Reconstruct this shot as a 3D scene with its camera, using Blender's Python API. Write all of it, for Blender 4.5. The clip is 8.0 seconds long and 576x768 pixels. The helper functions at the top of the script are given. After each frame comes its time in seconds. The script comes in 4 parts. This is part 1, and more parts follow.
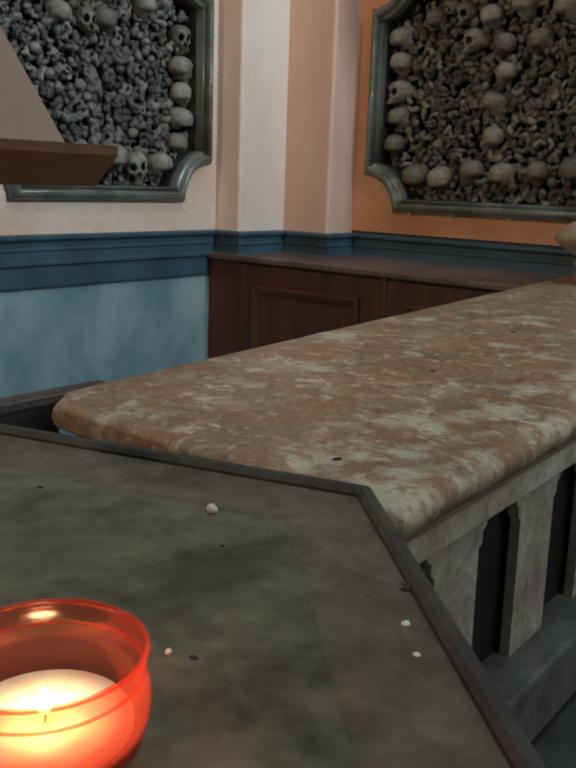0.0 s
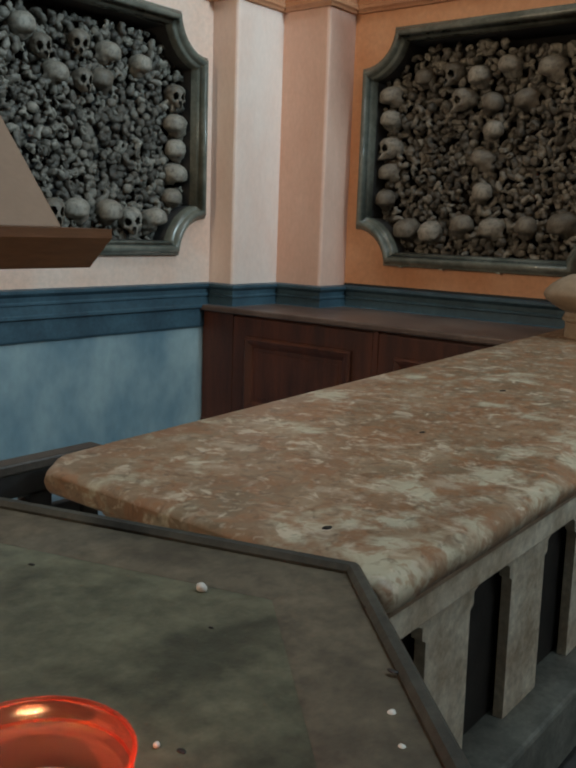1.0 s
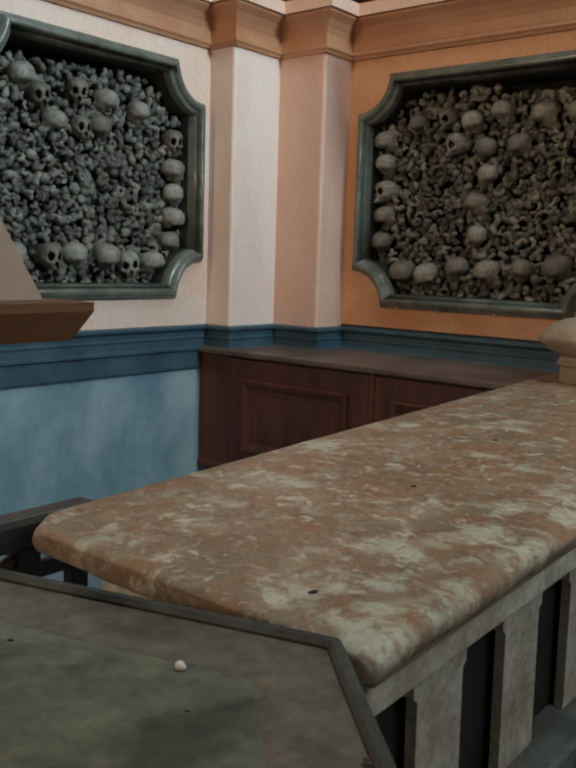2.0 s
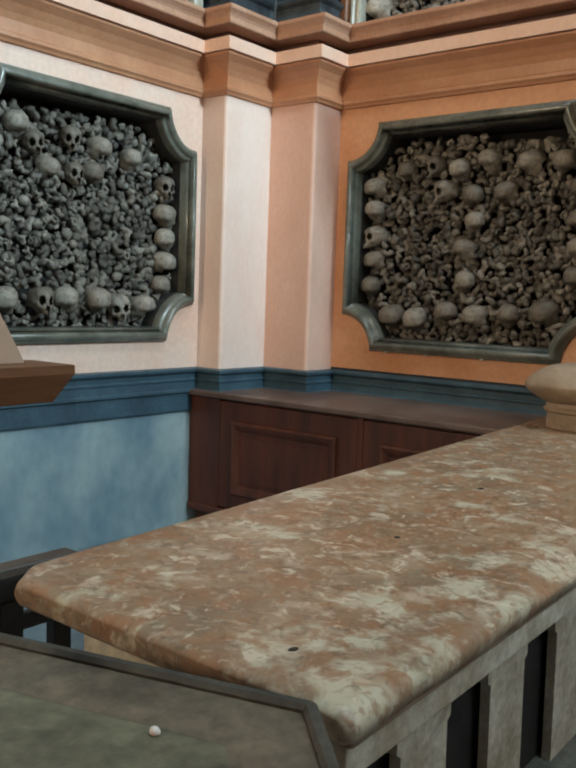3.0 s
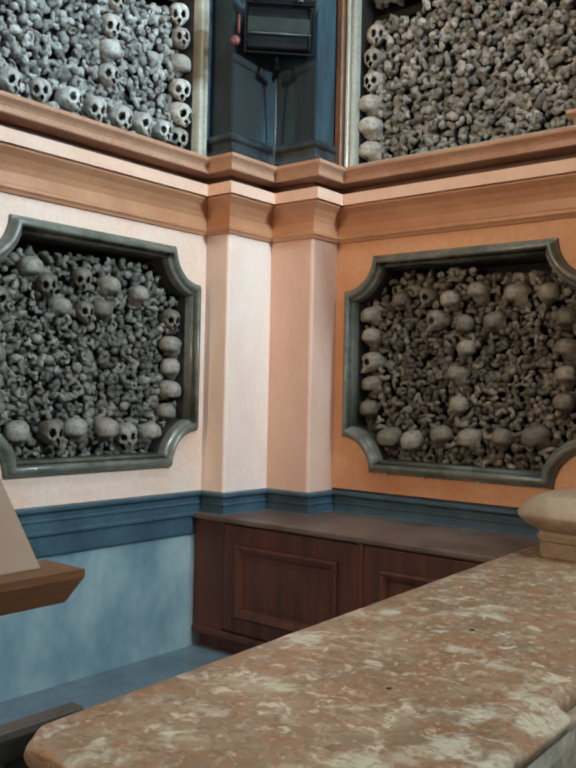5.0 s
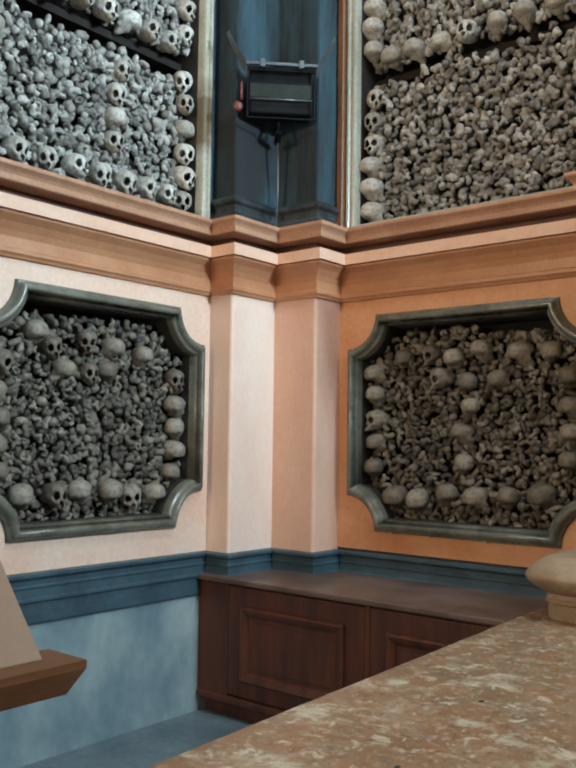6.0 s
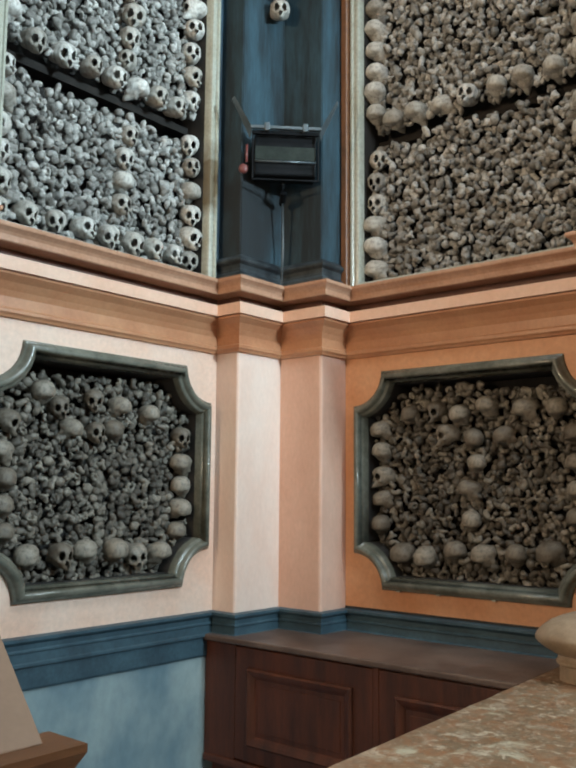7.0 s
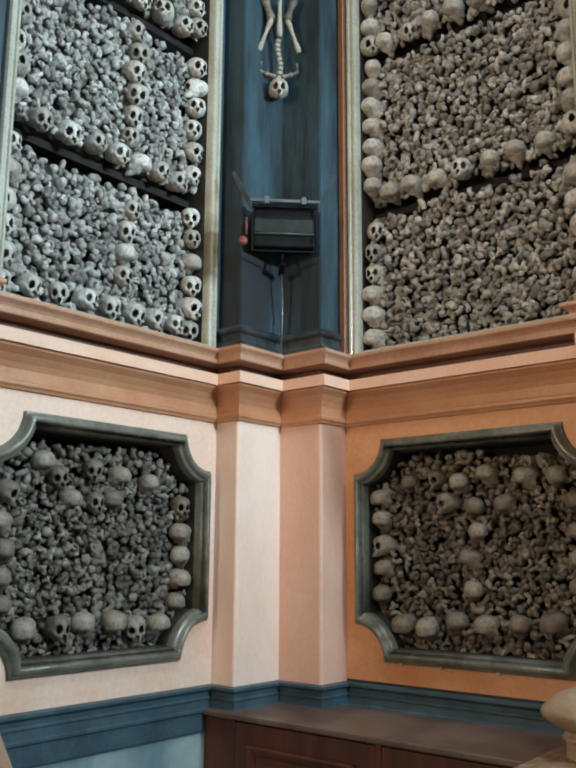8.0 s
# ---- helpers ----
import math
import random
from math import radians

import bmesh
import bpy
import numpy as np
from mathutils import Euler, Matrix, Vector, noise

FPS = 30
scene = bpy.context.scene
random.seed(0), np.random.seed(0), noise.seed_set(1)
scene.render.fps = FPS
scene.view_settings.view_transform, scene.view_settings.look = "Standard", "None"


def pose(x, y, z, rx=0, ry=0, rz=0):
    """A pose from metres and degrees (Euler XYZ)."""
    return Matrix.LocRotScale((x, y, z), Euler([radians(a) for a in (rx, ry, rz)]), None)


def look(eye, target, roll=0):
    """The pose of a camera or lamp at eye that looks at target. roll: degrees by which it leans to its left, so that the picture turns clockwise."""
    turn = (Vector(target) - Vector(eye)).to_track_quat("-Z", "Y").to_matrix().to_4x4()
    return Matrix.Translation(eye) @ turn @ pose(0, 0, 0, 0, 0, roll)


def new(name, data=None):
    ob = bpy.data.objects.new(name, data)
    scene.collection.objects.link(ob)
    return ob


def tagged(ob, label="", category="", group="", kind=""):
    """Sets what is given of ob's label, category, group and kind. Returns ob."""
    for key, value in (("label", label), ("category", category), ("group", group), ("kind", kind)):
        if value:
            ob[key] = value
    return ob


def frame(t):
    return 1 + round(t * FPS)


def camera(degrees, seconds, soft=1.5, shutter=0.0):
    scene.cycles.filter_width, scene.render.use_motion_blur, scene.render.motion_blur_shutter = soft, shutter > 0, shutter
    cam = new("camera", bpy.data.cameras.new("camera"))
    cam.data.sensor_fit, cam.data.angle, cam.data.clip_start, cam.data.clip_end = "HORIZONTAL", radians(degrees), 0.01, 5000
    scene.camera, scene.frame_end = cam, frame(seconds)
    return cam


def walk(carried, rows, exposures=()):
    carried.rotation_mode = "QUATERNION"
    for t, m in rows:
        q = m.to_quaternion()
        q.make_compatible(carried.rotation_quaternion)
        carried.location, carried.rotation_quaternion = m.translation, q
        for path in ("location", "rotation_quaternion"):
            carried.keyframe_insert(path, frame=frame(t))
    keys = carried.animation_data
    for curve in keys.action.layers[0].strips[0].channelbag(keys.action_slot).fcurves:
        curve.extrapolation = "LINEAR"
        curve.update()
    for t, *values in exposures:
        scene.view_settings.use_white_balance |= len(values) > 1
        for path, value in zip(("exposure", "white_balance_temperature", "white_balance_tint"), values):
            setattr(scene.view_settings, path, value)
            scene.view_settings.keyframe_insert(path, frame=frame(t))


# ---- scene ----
cam = camera(37.0, 8.0, soft=2.8)
PATH = [
    (0, (-0.618, 0.038, 1.458), (0.895, 1.263, 1.0), 2.0),
    (0.5, (-0.621, 0.034, 1.477), (0.906, 1.258, 1.066), 2.0),
    (1, (-0.624, 0.027, 1.506), (0.912, 1.257, 1.147), 2.0),
    (1.5, (-0.617, 0.018, 1.529), (0.923, 1.253, 1.209), 2.0),
    (2.8, (-0.587, -0.003, 1.595), (0.963, 1.242, 1.375), 1.8),
    (3, (-0.6, -0.014, 1.597), (0.956, 1.226, 1.397), 2.0),
    (3.5, (-0.688, -0.096, 1.654), (0.869, 1.149, 1.486), 2.0),
    (4, (-0.709, -0.102, 1.706), (0.852, 1.143, 1.586), 1.8),
    (4.5, (-0.701, -0.116, 1.736), (0.857, 1.138, 1.69), 1.5),
    (5.8, (-0.703, -0.147, 1.826), (0.837, 1.125, 1.935), 0.9),
    (6, (-0.704, -0.138, 1.831), (0.834, 1.133, 1.964), 0.8),
    (6.5, (-0.711, -0.146, 1.85), (0.815, 1.133, 2.044), 0.6),
    (7, (-0.712, -0.159, 1.876), (0.805, 1.12, 2.123), 0.5),
    (7.5, (-0.72, -0.164, 1.887), (0.791, 1.109, 2.202), 0.4),
    (8, (-0.728, -0.175, 1.904), (0.771, 1.09, 2.296), 0.3),
]
EXPOSURE = [(0.0, -0.65, 6050, 3), (1.7, -0.57, 6050, 3), (3.0, -0.05, 6050, 3), (3.4, 0.12, 6050, 4), (4.5, 0.1, 6050, 4), (6.0, 0.0, 6200, 5), (8.0, -0.07, 6250, 5)]
walk(cam, [(t, look(eye, target, roll)) for t, eye, target, roll in PATH], EXPOSURE)

# ---- light ----
TOP = 7.6                    # height of the room
world = bpy.data.worlds.new("world")
scene.world = world
world.use_nodes = True
wn = world.node_tree.nodes
sky = wn.new("ShaderNodeTexSky")
sky.sky_type, sky.sun_disc = "NISHITA", False
sky.sun_elevation, sky.sun_rotation = radians(40), radians(160)
world.node_tree.links.new(sky.outputs[0], wn["Background"].inputs[0])
wn["Background"].inputs[1].default_value = 0.1


def area_lamp(name, eye, target, size, size_y, watts, colour):
    data = bpy.data.lights.new(name, "AREA")
    data.shape, data.size, data.size_y, data.energy, data.color = "RECTANGLE", size, size_y, watts, colour
    ob = new(name, data)
    ob.matrix_world = look(eye, target)
    return ob


# daylight from the lantern above and the south window; flood lamps on two corner pilasters, an added warm fill low on
# the west side
area_lamp("lantern_daylight", (1.3, -0.7, TOP - 0.02), (1.3, -0.69, 0), 1.7, 1.7, 185, (0.88, 0.96, 1.0))
area_lamp("window_daylight", (1.9, -3.52, 5.4), (2.2, 3.0, 2.2), 1.5, 2.4, 105, (0.84, 0.94, 1.0))
area_lamp("flood_light", (2.8, -3.1, 4.3), (2.1, 3.5, 4.7), 0.5, 0.35, 132, (0.71, 0.90, 1.0)).data.spread = radians(95)
area_lamp("flood_light", (-3.1, 2.7, 4.1), (3.6, 1.9, 4.5), 0.5, 0.35, 48, (1.0, 0.73, 0.48)).data.spread = radians(95)
area_lamp("warm_fill", (-3.4, 2.2, 2.5), (3.6, 2.2, 2.0), 0.4, 0.3, 47, (1.0, 0.74, 0.50))


# ---- materials ----
def material(name, base, second=None, scale=6.0, rough=0.7, metal=0.0, bump=0.2, fine=60.0, grime=0.15, spread=(0.35, 0.65), detail=6.0, stretch=(1, 1, 1)):
    """Two tones mixed by a large noise, fine grain on top, a bump from both."""
    m = bpy.data.materials.new(name)
    m.use_nodes = True
    n, l = m.node_tree.nodes, m.node_tree.links
    b = n["Principled BSDF"]
    co = n.new("ShaderNodeTexCoord")
    mp = n.new("ShaderNodeMapping")
    mp.inputs["Scale"].default_value = stretch
    l.new(co.outputs["Object"], mp.inputs["Vector"])
    big, small = n.new("ShaderNodeTexNoise"), n.new("ShaderNodeTexNoise")
    for tex, sc in ((big, scale), (small, fine)):
        tex.inputs["Scale"].default_value = sc
        tex.inputs["Detail"].default_value = detail
        tex.inputs["Roughness"].default_value = 0.62
        l.new(mp.outputs[0], tex.inputs["Vector"])
    ramp = n.new("ShaderNodeValToRGB")
    ramp.color_ramp.elements[0].position, ramp.color_ramp.elements[1].position = spread
    second = second or tuple(c * 0.75 for c in base)
    ramp.color_ramp.elements[0].color = (*second, 1)
    ramp.color_ramp.elements[1].color = (*base, 1)
    l.new(big.outputs["Fac"], ramp.inputs[0])
    mix = n.new("ShaderNodeMix")
    mix.data_type, mix.blend_type = "RGBA", "MULTIPLY"
    mix.inputs[0].default_value = 1.0
    tone = n.new("ShaderNodeMapRange")
    tone.inputs[1].default_value, tone.inputs[2].default_value = 0.3, 0.7
    tone.inputs[3].default_value, tone.inputs[4].default_value = 1.0 - grime, 1.0 + grime * 0.4
    l.new(small.outputs["Fac"], tone.inputs[0])
    l.new(ramp.outputs[0], mix.inputs[6])
    l.new(tone.outputs[0], mix.inputs[7])
    l.new(mix.outputs[2], b.inputs["Base Color"])
    b.inputs["Roughness"].default_value, b.inputs["Metallic"].default_value = rough, metal
    bp = n.new("ShaderNodeBump")
    bp.inputs["Strength"].default_value, bp.inputs["Distance"].default_value = bump, 0.004
    l.new(small.outputs["Fac"], bp.inputs["Height"])
    l.new(bp.outputs[0], b.inputs["Normal"])
    return m


def bone_material(name, dark, mid, light, source):
    m = material(name, mid, dark, 25, 0.55, 0, 0.6, 120, 0.4)
    n, l = m.node_tree.nodes, m.node_tree.links
    b = n["Principled BSDF"]
    mix = [x for x in n if x.bl_idname == "ShaderNodeMix"][0]
    if source == "island":
        rnd = n.new("ShaderNodeNewGeometry").outputs["Random Per Island"]
    else:
        rnd = n.new("ShaderNodeObjectInfo").outputs["Random"]
    ramp = n.new("ShaderNodeValToRGB")
    e = ramp.color_ramp.elements
    e[0].color, e[1].color = (*dark, 1), (*light, 1)
    mid_e = e.new(0.45)
    mid_e.color = (*mid, 1)
    l.new(rnd, ramp.inputs[0])
    two = n.new("ShaderNodeMix")
    two.data_type, two.blend_type = "RGBA", "MIX"
    two.inputs[0].default_value = 0.55
    l.new(mix.outputs[2], two.inputs[6])
    l.new(ramp.outputs[0], two.inputs[7])
    # brown earth and soot that cling in patches
    co, t, r = n.new("ShaderNodeTexCoord"), n.new("ShaderNodeTexNoise"), n.new("ShaderNodeMapRange")
    t.inputs["Scale"].default_value, t.inputs["Detail"].default_value, t.inputs["Roughness"].default_value = (34, 6, 0.7)
    l.new(co.outputs["Object"], t.inputs["Vector"])
    r.inputs[1].default_value, r.inputs[2].default_value, r.inputs[4].default_value = 0.46, 0.68, 0.8
    l.new(t.outputs["Fac"], r.inputs[0])
    dirty = n.new("ShaderNodeMix")
    dirty.data_type = "RGBA"
    dirty.inputs[7].default_value = (*[c * 0.55 for c in dark], 1)
    l.new(r.outputs[0], dirty.inputs[0])
    l.new(two.outputs[2], dirty.inputs[6])
    l.new(dirty.outputs[2], b.inputs["Base Color"])
    return m


def marble_material(name):
    """Red Verona marble: dusty brown-pink ground, rust patches, short cream flecks, a pale grey-green cloud along the worn front edge."""
    m = material(name, (0.38, 0.275, 0.175), (0.285, 0.18, 0.105), 5, 0.42, 0, 0.12, 55, 0.2, (0.38, 0.62), 5)
    n, l = m.node_tree.nodes, m.node_tree.links
    b = n["Principled BSDF"]
    last = [x for x in n if x.bl_idname == "ShaderNodeMix"][0].outputs[2]
    co = n.new("ShaderNodeTexCoord")
    sep = n.new("ShaderNodeSeparateXYZ")
    l.new(co.outputs["Object"], sep.inputs[0])

    def ease(source, a, z, low=0.0, high=1.0):
        r = n.new("ShaderNodeMapRange")
        r.interpolation_type = "SMOOTHSTEP"
        for k, value in enumerate((a, z, low, high)):
            r.inputs[k + 1].default_value = value
        l.new(source, r.inputs[0])
        return r.outputs[0]

    def maths(kind, a, c):
        x = n.new("ShaderNodeMath")
        x.operation = kind
        l.new(a, x.inputs[0])
        l.new(c, x.inputs[1])
        return x.outputs[0]

    # the bed of pale stone that crosses the slab's near front corner
    bed = maths("MULTIPLY", ease(sep.outputs["Y"], 1.06, 0.74, 0.0, 0.115), ease(sep.outputs["X"], 1.48, 1.20))

    def layer(scale, detail, distort, low, high, colour, amount, offset, last, bias=None, stretch=(1, 0.9, 1)):
        mp = n.new("ShaderNodeMapping")
        mp.inputs["Location"].default_value = offset
        mp.inputs["Scale"].default_value = stretch
        l.new(co.outputs["Object"], mp.inputs["Vector"])
        t = n.new("ShaderNodeTexNoise")
        t.inputs["Scale"].default_value, t.inputs["Detail"].default_value = scale, detail
        t.inputs["Distortion"].default_value, t.inputs["Roughness"].default_value = distort, 0.6
        l.new(mp.outputs[0], t.inputs["Vector"])
        value = t.outputs["Fac"] if bias is None else maths("ADD", t.outputs["Fac"], bias)
        x = n.new("ShaderNodeMix")
        x.data_type = "RGBA"
        x.inputs[7].default_value = (*colour, 1)
        l.new(ease(value, low, high, 0.0, amount), x.inputs[0])
        l.new(last, x.inputs[6])
        return x.outputs[2]

    # along x the stone turns browner towards the slab's far end
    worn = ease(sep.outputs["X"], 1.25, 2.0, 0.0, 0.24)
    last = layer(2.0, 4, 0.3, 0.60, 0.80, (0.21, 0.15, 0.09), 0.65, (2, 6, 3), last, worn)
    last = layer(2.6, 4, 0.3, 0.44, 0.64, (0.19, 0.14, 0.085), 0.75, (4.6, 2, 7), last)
    last = layer(7.5, 5, 0.5, 0.53, 0.64, (0.33, 0.175, 0.09), 0.6, (7, 1, 3), last)
    last = layer(10, 4, 0.4, 0.56, 0.68, (0.52, 0.43, 0.32), 0.5, (2, 5, 1), last)
    last = layer(6.0, 8, 0.5, 0.55, 0.68, (0.55, 0.51, 0.37), 0.85, (0.3, 0.1, 0), last, bed)
    last = layer(11, 6, 0.6, 0.53, 0.62, (0.30, 0.155, 0.08), 0.75, (3, 9, 1), last)
    last = layer(15, 5, 0.8, 0.56, 0.65, (0.64, 0.55, 0.41), 0.7, (1, 8, 2), last, None, (1.2, 0.95, 1))
    last = layer(19, 5, 0.7, 0.55, 0.63, (0.30, 0.15, 0.07), 0.65, (5, 2, 9), last)
    # nodules parted by thin wavering seams, as in this stone
    swirl, amount = n.new("ShaderNodeTexNoise"), n.new("ShaderNodeVectorMath")
    swirl.inputs["Scale"].default_value, swirl.inputs["Detail"].default_value = 9.0, 4
    l.new(co.outputs["Object"], swirl.inputs["Vector"])
    amount.operation = "MULTIPLY_ADD"
    amount.inputs[1].default_value = (0.12, 0.12, 0.12)
    l.new(swirl.outputs["Color"], amount.inputs[0])
    l.new(co.outputs["Object"], amount.inputs[2])
    for size, thin, colour, share in ((9.0, 0.17, (0.27, 0.13, 0.06), 0.55), (15.0, 0.12, (0.20, 0.13, 0.08), 0.35)):
        cells = n.new("ShaderNodeTexVoronoi")
        cells.feature = "DISTANCE_TO_EDGE"
        cells.inputs["Scale"].default_value = size
        l.new(amount.outputs[0], cells.inputs["Vector"])
        patchy = maths("MULTIPLY", ease(cells.outputs["Distance"], thin, 0.0, 0.0, share), ease(swirl.outputs["Fac"], 0.42, 0.58))
        seam = n.new("ShaderNodeMix")
        seam.data_type = "RGBA"
        seam.inputs[7].default_value = (*colour, 1)
        l.new(patchy, seam.inputs[0])
        l.new(last, seam.inputs[6])
        last = seam.outputs[2]
    last = layer(40, 4, 0.4, 0.56, 0.68, (0.58, 0.50, 0.39), 0.4, (6, 2, 4), last)
    last = layer(30, 5, 0.8, 0.53, 0.66, (0.13, 0.085, 0.05), 0.5, (3, 3, 8), last)
    l.new(last, b.inputs["Base Color"])
    return m


def patched_paint(name, clean, centre, size, patch_tone=(0.008, 0.009, 0.010)):
    """Paint with a noisy patch of another tone round a centre."""
    m = material(name, *clean)
    n, l = m.node_tree.nodes, m.node_tree.links
    b = n["Principled BSDF"]
    last = [x for x in n if x.bl_idname == "ShaderNodeMix"][0].outputs[2]
    co, mp = n.new("ShaderNodeTexCoord"), n.new("ShaderNodeMapping")
    mp.vector_type = "TEXTURE"
    mp.inputs["Location"].default_value, mp.inputs["Scale"].default_value = centre, size
    l.new(co.outputs["Object"], mp.inputs["Vector"])
    ball, t = n.new("ShaderNodeTexGradient"), n.new("ShaderNodeTexNoise")
    ball.gradient_type = "SPHERICAL"
    t.inputs["Scale"].default_value, t.inputs["Detail"].default_value = 3.0, 5
    l.new(mp.outputs[0], ball.inputs[0])
    l.new(mp.outputs[0], t.inputs["Vector"])
    mul = n.new("ShaderNodeMath")
    mul.operation = "MULTIPLY"
    l.new(ball.outputs["Fac"], mul.inputs[0])
    l.new(t.outputs["Fac"], mul.inputs[1])
    r = n.new("ShaderNodeMapRange")
    r.inputs[1].default_value, r.inputs[2].default_value, r.inputs[4].default_value = 0.05, 0.30, 0.88
    l.new(mul.outputs[0], r.inputs[0])
    x = n.new("ShaderNodeMix")
    x.data_type = "RGBA"
    x.inputs[7].default_value = (*patch_tone, 1)
    l.new(r.outputs[0], x.inputs[0])
    l.new(last, x.inputs[6])
    l.new(x.outputs[2], b.inputs["Base Color"])
    return m


PALE_PEACH = material("pale_peach_plaster", (0.80, 0.65, 0.56), (0.76, 0.55, 0.45), 2.4, 0.7, 0, 0.2, 34, 0.06, (0.32, 0.66), 5, (1.3, 1.3, 0.7))
PEACH = material("orange_peach_plaster", (0.79, 0.60, 0.49), (0.77, 0.50, 0.37), 2.6, 0.7, 0, 0.2, 34, 0.12, (0.32, 0.66))
FASCIA = material("peach_fascia_paint", (0.75, 0.51, 0.385), (0.69, 0.42, 0.295), 2.4, 0.5, 0, 0.2, 34, 0.08)
PILASTER_FOOT = material("sooty_blue_grey_paint", (0.055, 0.066, 0.072), (0.012, 0.015, 0.018), 5, 0.5, 0, 0.2, 30, 0.3, (0.4, 0.6))
UPPER_TRIM = material("brown_terracotta_trim", (0.50, 0.29, 0.19), (0.41, 0.215, 0.13), 4, 0.22, 0, 0.15, 50, 0.15)
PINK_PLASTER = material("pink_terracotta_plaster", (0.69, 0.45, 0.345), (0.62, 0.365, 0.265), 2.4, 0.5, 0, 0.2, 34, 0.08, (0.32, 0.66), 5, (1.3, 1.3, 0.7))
# peach plaster of the east wall, with its dim warm light in the colour
WARM_LIT = material("warm_lit_peach_plaster", (0.66, 0.34, 0.18), (0.55, 0.235, 0.10), 2.6, 0.55, 0, 0.2, 34, 0.12, (0.32, 0.66))
TERRACOTTA = material("terracotta_paint", (0.52, 0.265, 0.14), (0.43, 0.19, 0.095), 4, 0.4, 0, 0.15, 50, 0.12)
GAP_SHADE = material("gap_shade_red_brown", (0.13, 0.05, 0.028), (0.08, 0.03, 0.017), 5, 0.6, 0, 0.15, 50, 0.2)
BLUE_DADO = material("blue_dado_paint", (0.056, 0.108, 0.14), (0.032, 0.063, 0.085), 5, 0.5, 0, 0.2, 45, 0.25)
PALE_BLUE = material("pale_blue_plaster", (0.37, 0.45, 0.445), (0.145, 0.225, 0.265), 1.5, 0.6, 0, 0.2, 22, 0.10, (0.34, 0.65), 3.5, (1.2, 1.2, 0.8))
DARK_BLUE = material("dark_blue_paint", (0.036, 0.076, 0.112), (0.011, 0.019, 0.026), 3.0, 0.5, 0, 0.2, 30, 0.3, (0.38, 0.62), 6, (1.8, 1.8, 0.35))
PATCHED_BLUE = patched_paint("patched_dark_blue_paint", ((0.030, 0.068, 0.092), (0.008, 0.016, 0.021), 3.0, 0.65, 0, 0.2, 30, 0.3, (0.38, 0.62), 6, (2.2, 2.2, 0.35)), (3.06, 3.28, 3.62), (0.50, 0.50, 0.60))
GREY_GREEN = material("grey_green_frame_paint", (0.19, 0.19, 0.155), (0.085, 0.09, 0.072), 6, 0.24, 0, 0.08, 40, 0.2)
PALE_FRAME = material("pale_frame_paint", (0.46, 0.47, 0.41), (0.36, 0.35, 0.28), 3, 0.25, 0, 0.12, 50, 0.2)
SCORCHED_FRAME = patched_paint("scorched_pale_frame_paint", ((0.46, 0.47, 0.41), (0.36, 0.35, 0.28), 3, 0.25, 0, 0.12, 50, 0.2), (2.90, 3.50, 3.78), (0.35, 0.35, 0.30), (0.11, 0.075, 0.035))
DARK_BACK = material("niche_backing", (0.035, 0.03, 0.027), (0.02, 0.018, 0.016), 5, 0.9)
SHELF_WOOD = material("dark_shelf_wood", (0.022, 0.017, 0.013), (0.008, 0.006, 0.005), 8, 0.9, 0, 0.4, 60, 0.3, (0.3, 0.7), 6, (1, 1, 6))
MAHOGANY = material("dark_mahogany", (0.125, 0.034, 0.014), (0.042, 0.012, 0.006), 4, 0.5, 0, 0.2, 60, 0.25, (0.3, 0.7), 7, (3, 3, 0.4))
WORN_TOP = material("worn_mahogany_top", (0.17, 0.115, 0.09), (0.09, 0.055, 0.042), 4, 0.36, 0, 0.2, 60, 0.25)
MARBLE = marble_material("red_marble")
STONE = material("weathered_limestone", (0.74, 0.69, 0.55), (0.44, 0.36, 0.25), 9, 0.7, 0, 0.4, 45, 0.3)
GREY_STONE = material("grey_green_stone", (0.20, 0.205, 0.175), (0.10, 0.105, 0.09), 8, 0.6, 0, 0.3, 45, 0.3)
STONE_PALE = material("ochre_marble", (0.40, 0.30, 0.205), (0.27, 0.19, 0.12), 7, 0.45, 0, 0.2, 45, 0.2)
TRAY = material("tarnished_tray_metal", (0.20, 0.20, 0.13), (0.066, 0.070, 0.047), 7, 0.42, 0.1, 0.3, 40, 0.35, (0.36, 0.62))
TRAY_RIM = material("worn_tray_rim", (0.185, 0.155, 0.105), (0.085, 0.072, 0.05), 7, 0.55, 0.05, 0.3, 50, 0.35)
RIM_DARK = material("dark_tray_edge", (0.075, 0.075, 0.06), (0.035, 0.036, 0.03), 9, 0.6, 0.0, 0.3, 50, 0.35)
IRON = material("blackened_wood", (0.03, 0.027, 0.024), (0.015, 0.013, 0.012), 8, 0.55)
RAIL_TOP = material("worn_brown_rail", (0.085, 0.07, 0.057), (0.045, 0.036, 0.03), 9, 0.45, 0, 0.2, 60, 0.25)
BEIGE = material("beige_board", (0.32, 0.20, 0.125), (0.27, 0.165, 0.10), 3, 0.6, 0, 0.1, 60, 0.08)
BROWN = material("brown_varnished_wood", (0.20, 0.085, 0.035), (0.12, 0.05, 0.02), 6, 0.4, 0, 0.2, 50, 0.25, (0.3, 0.7), 6, (0.5, 4, 4))
FLOOR = material("dark_stone_floor", (0.10, 0.10, 0.095), (0.05, 0.05, 0.05), 3, 0.45, 0, 0.2, 40, 0.3)
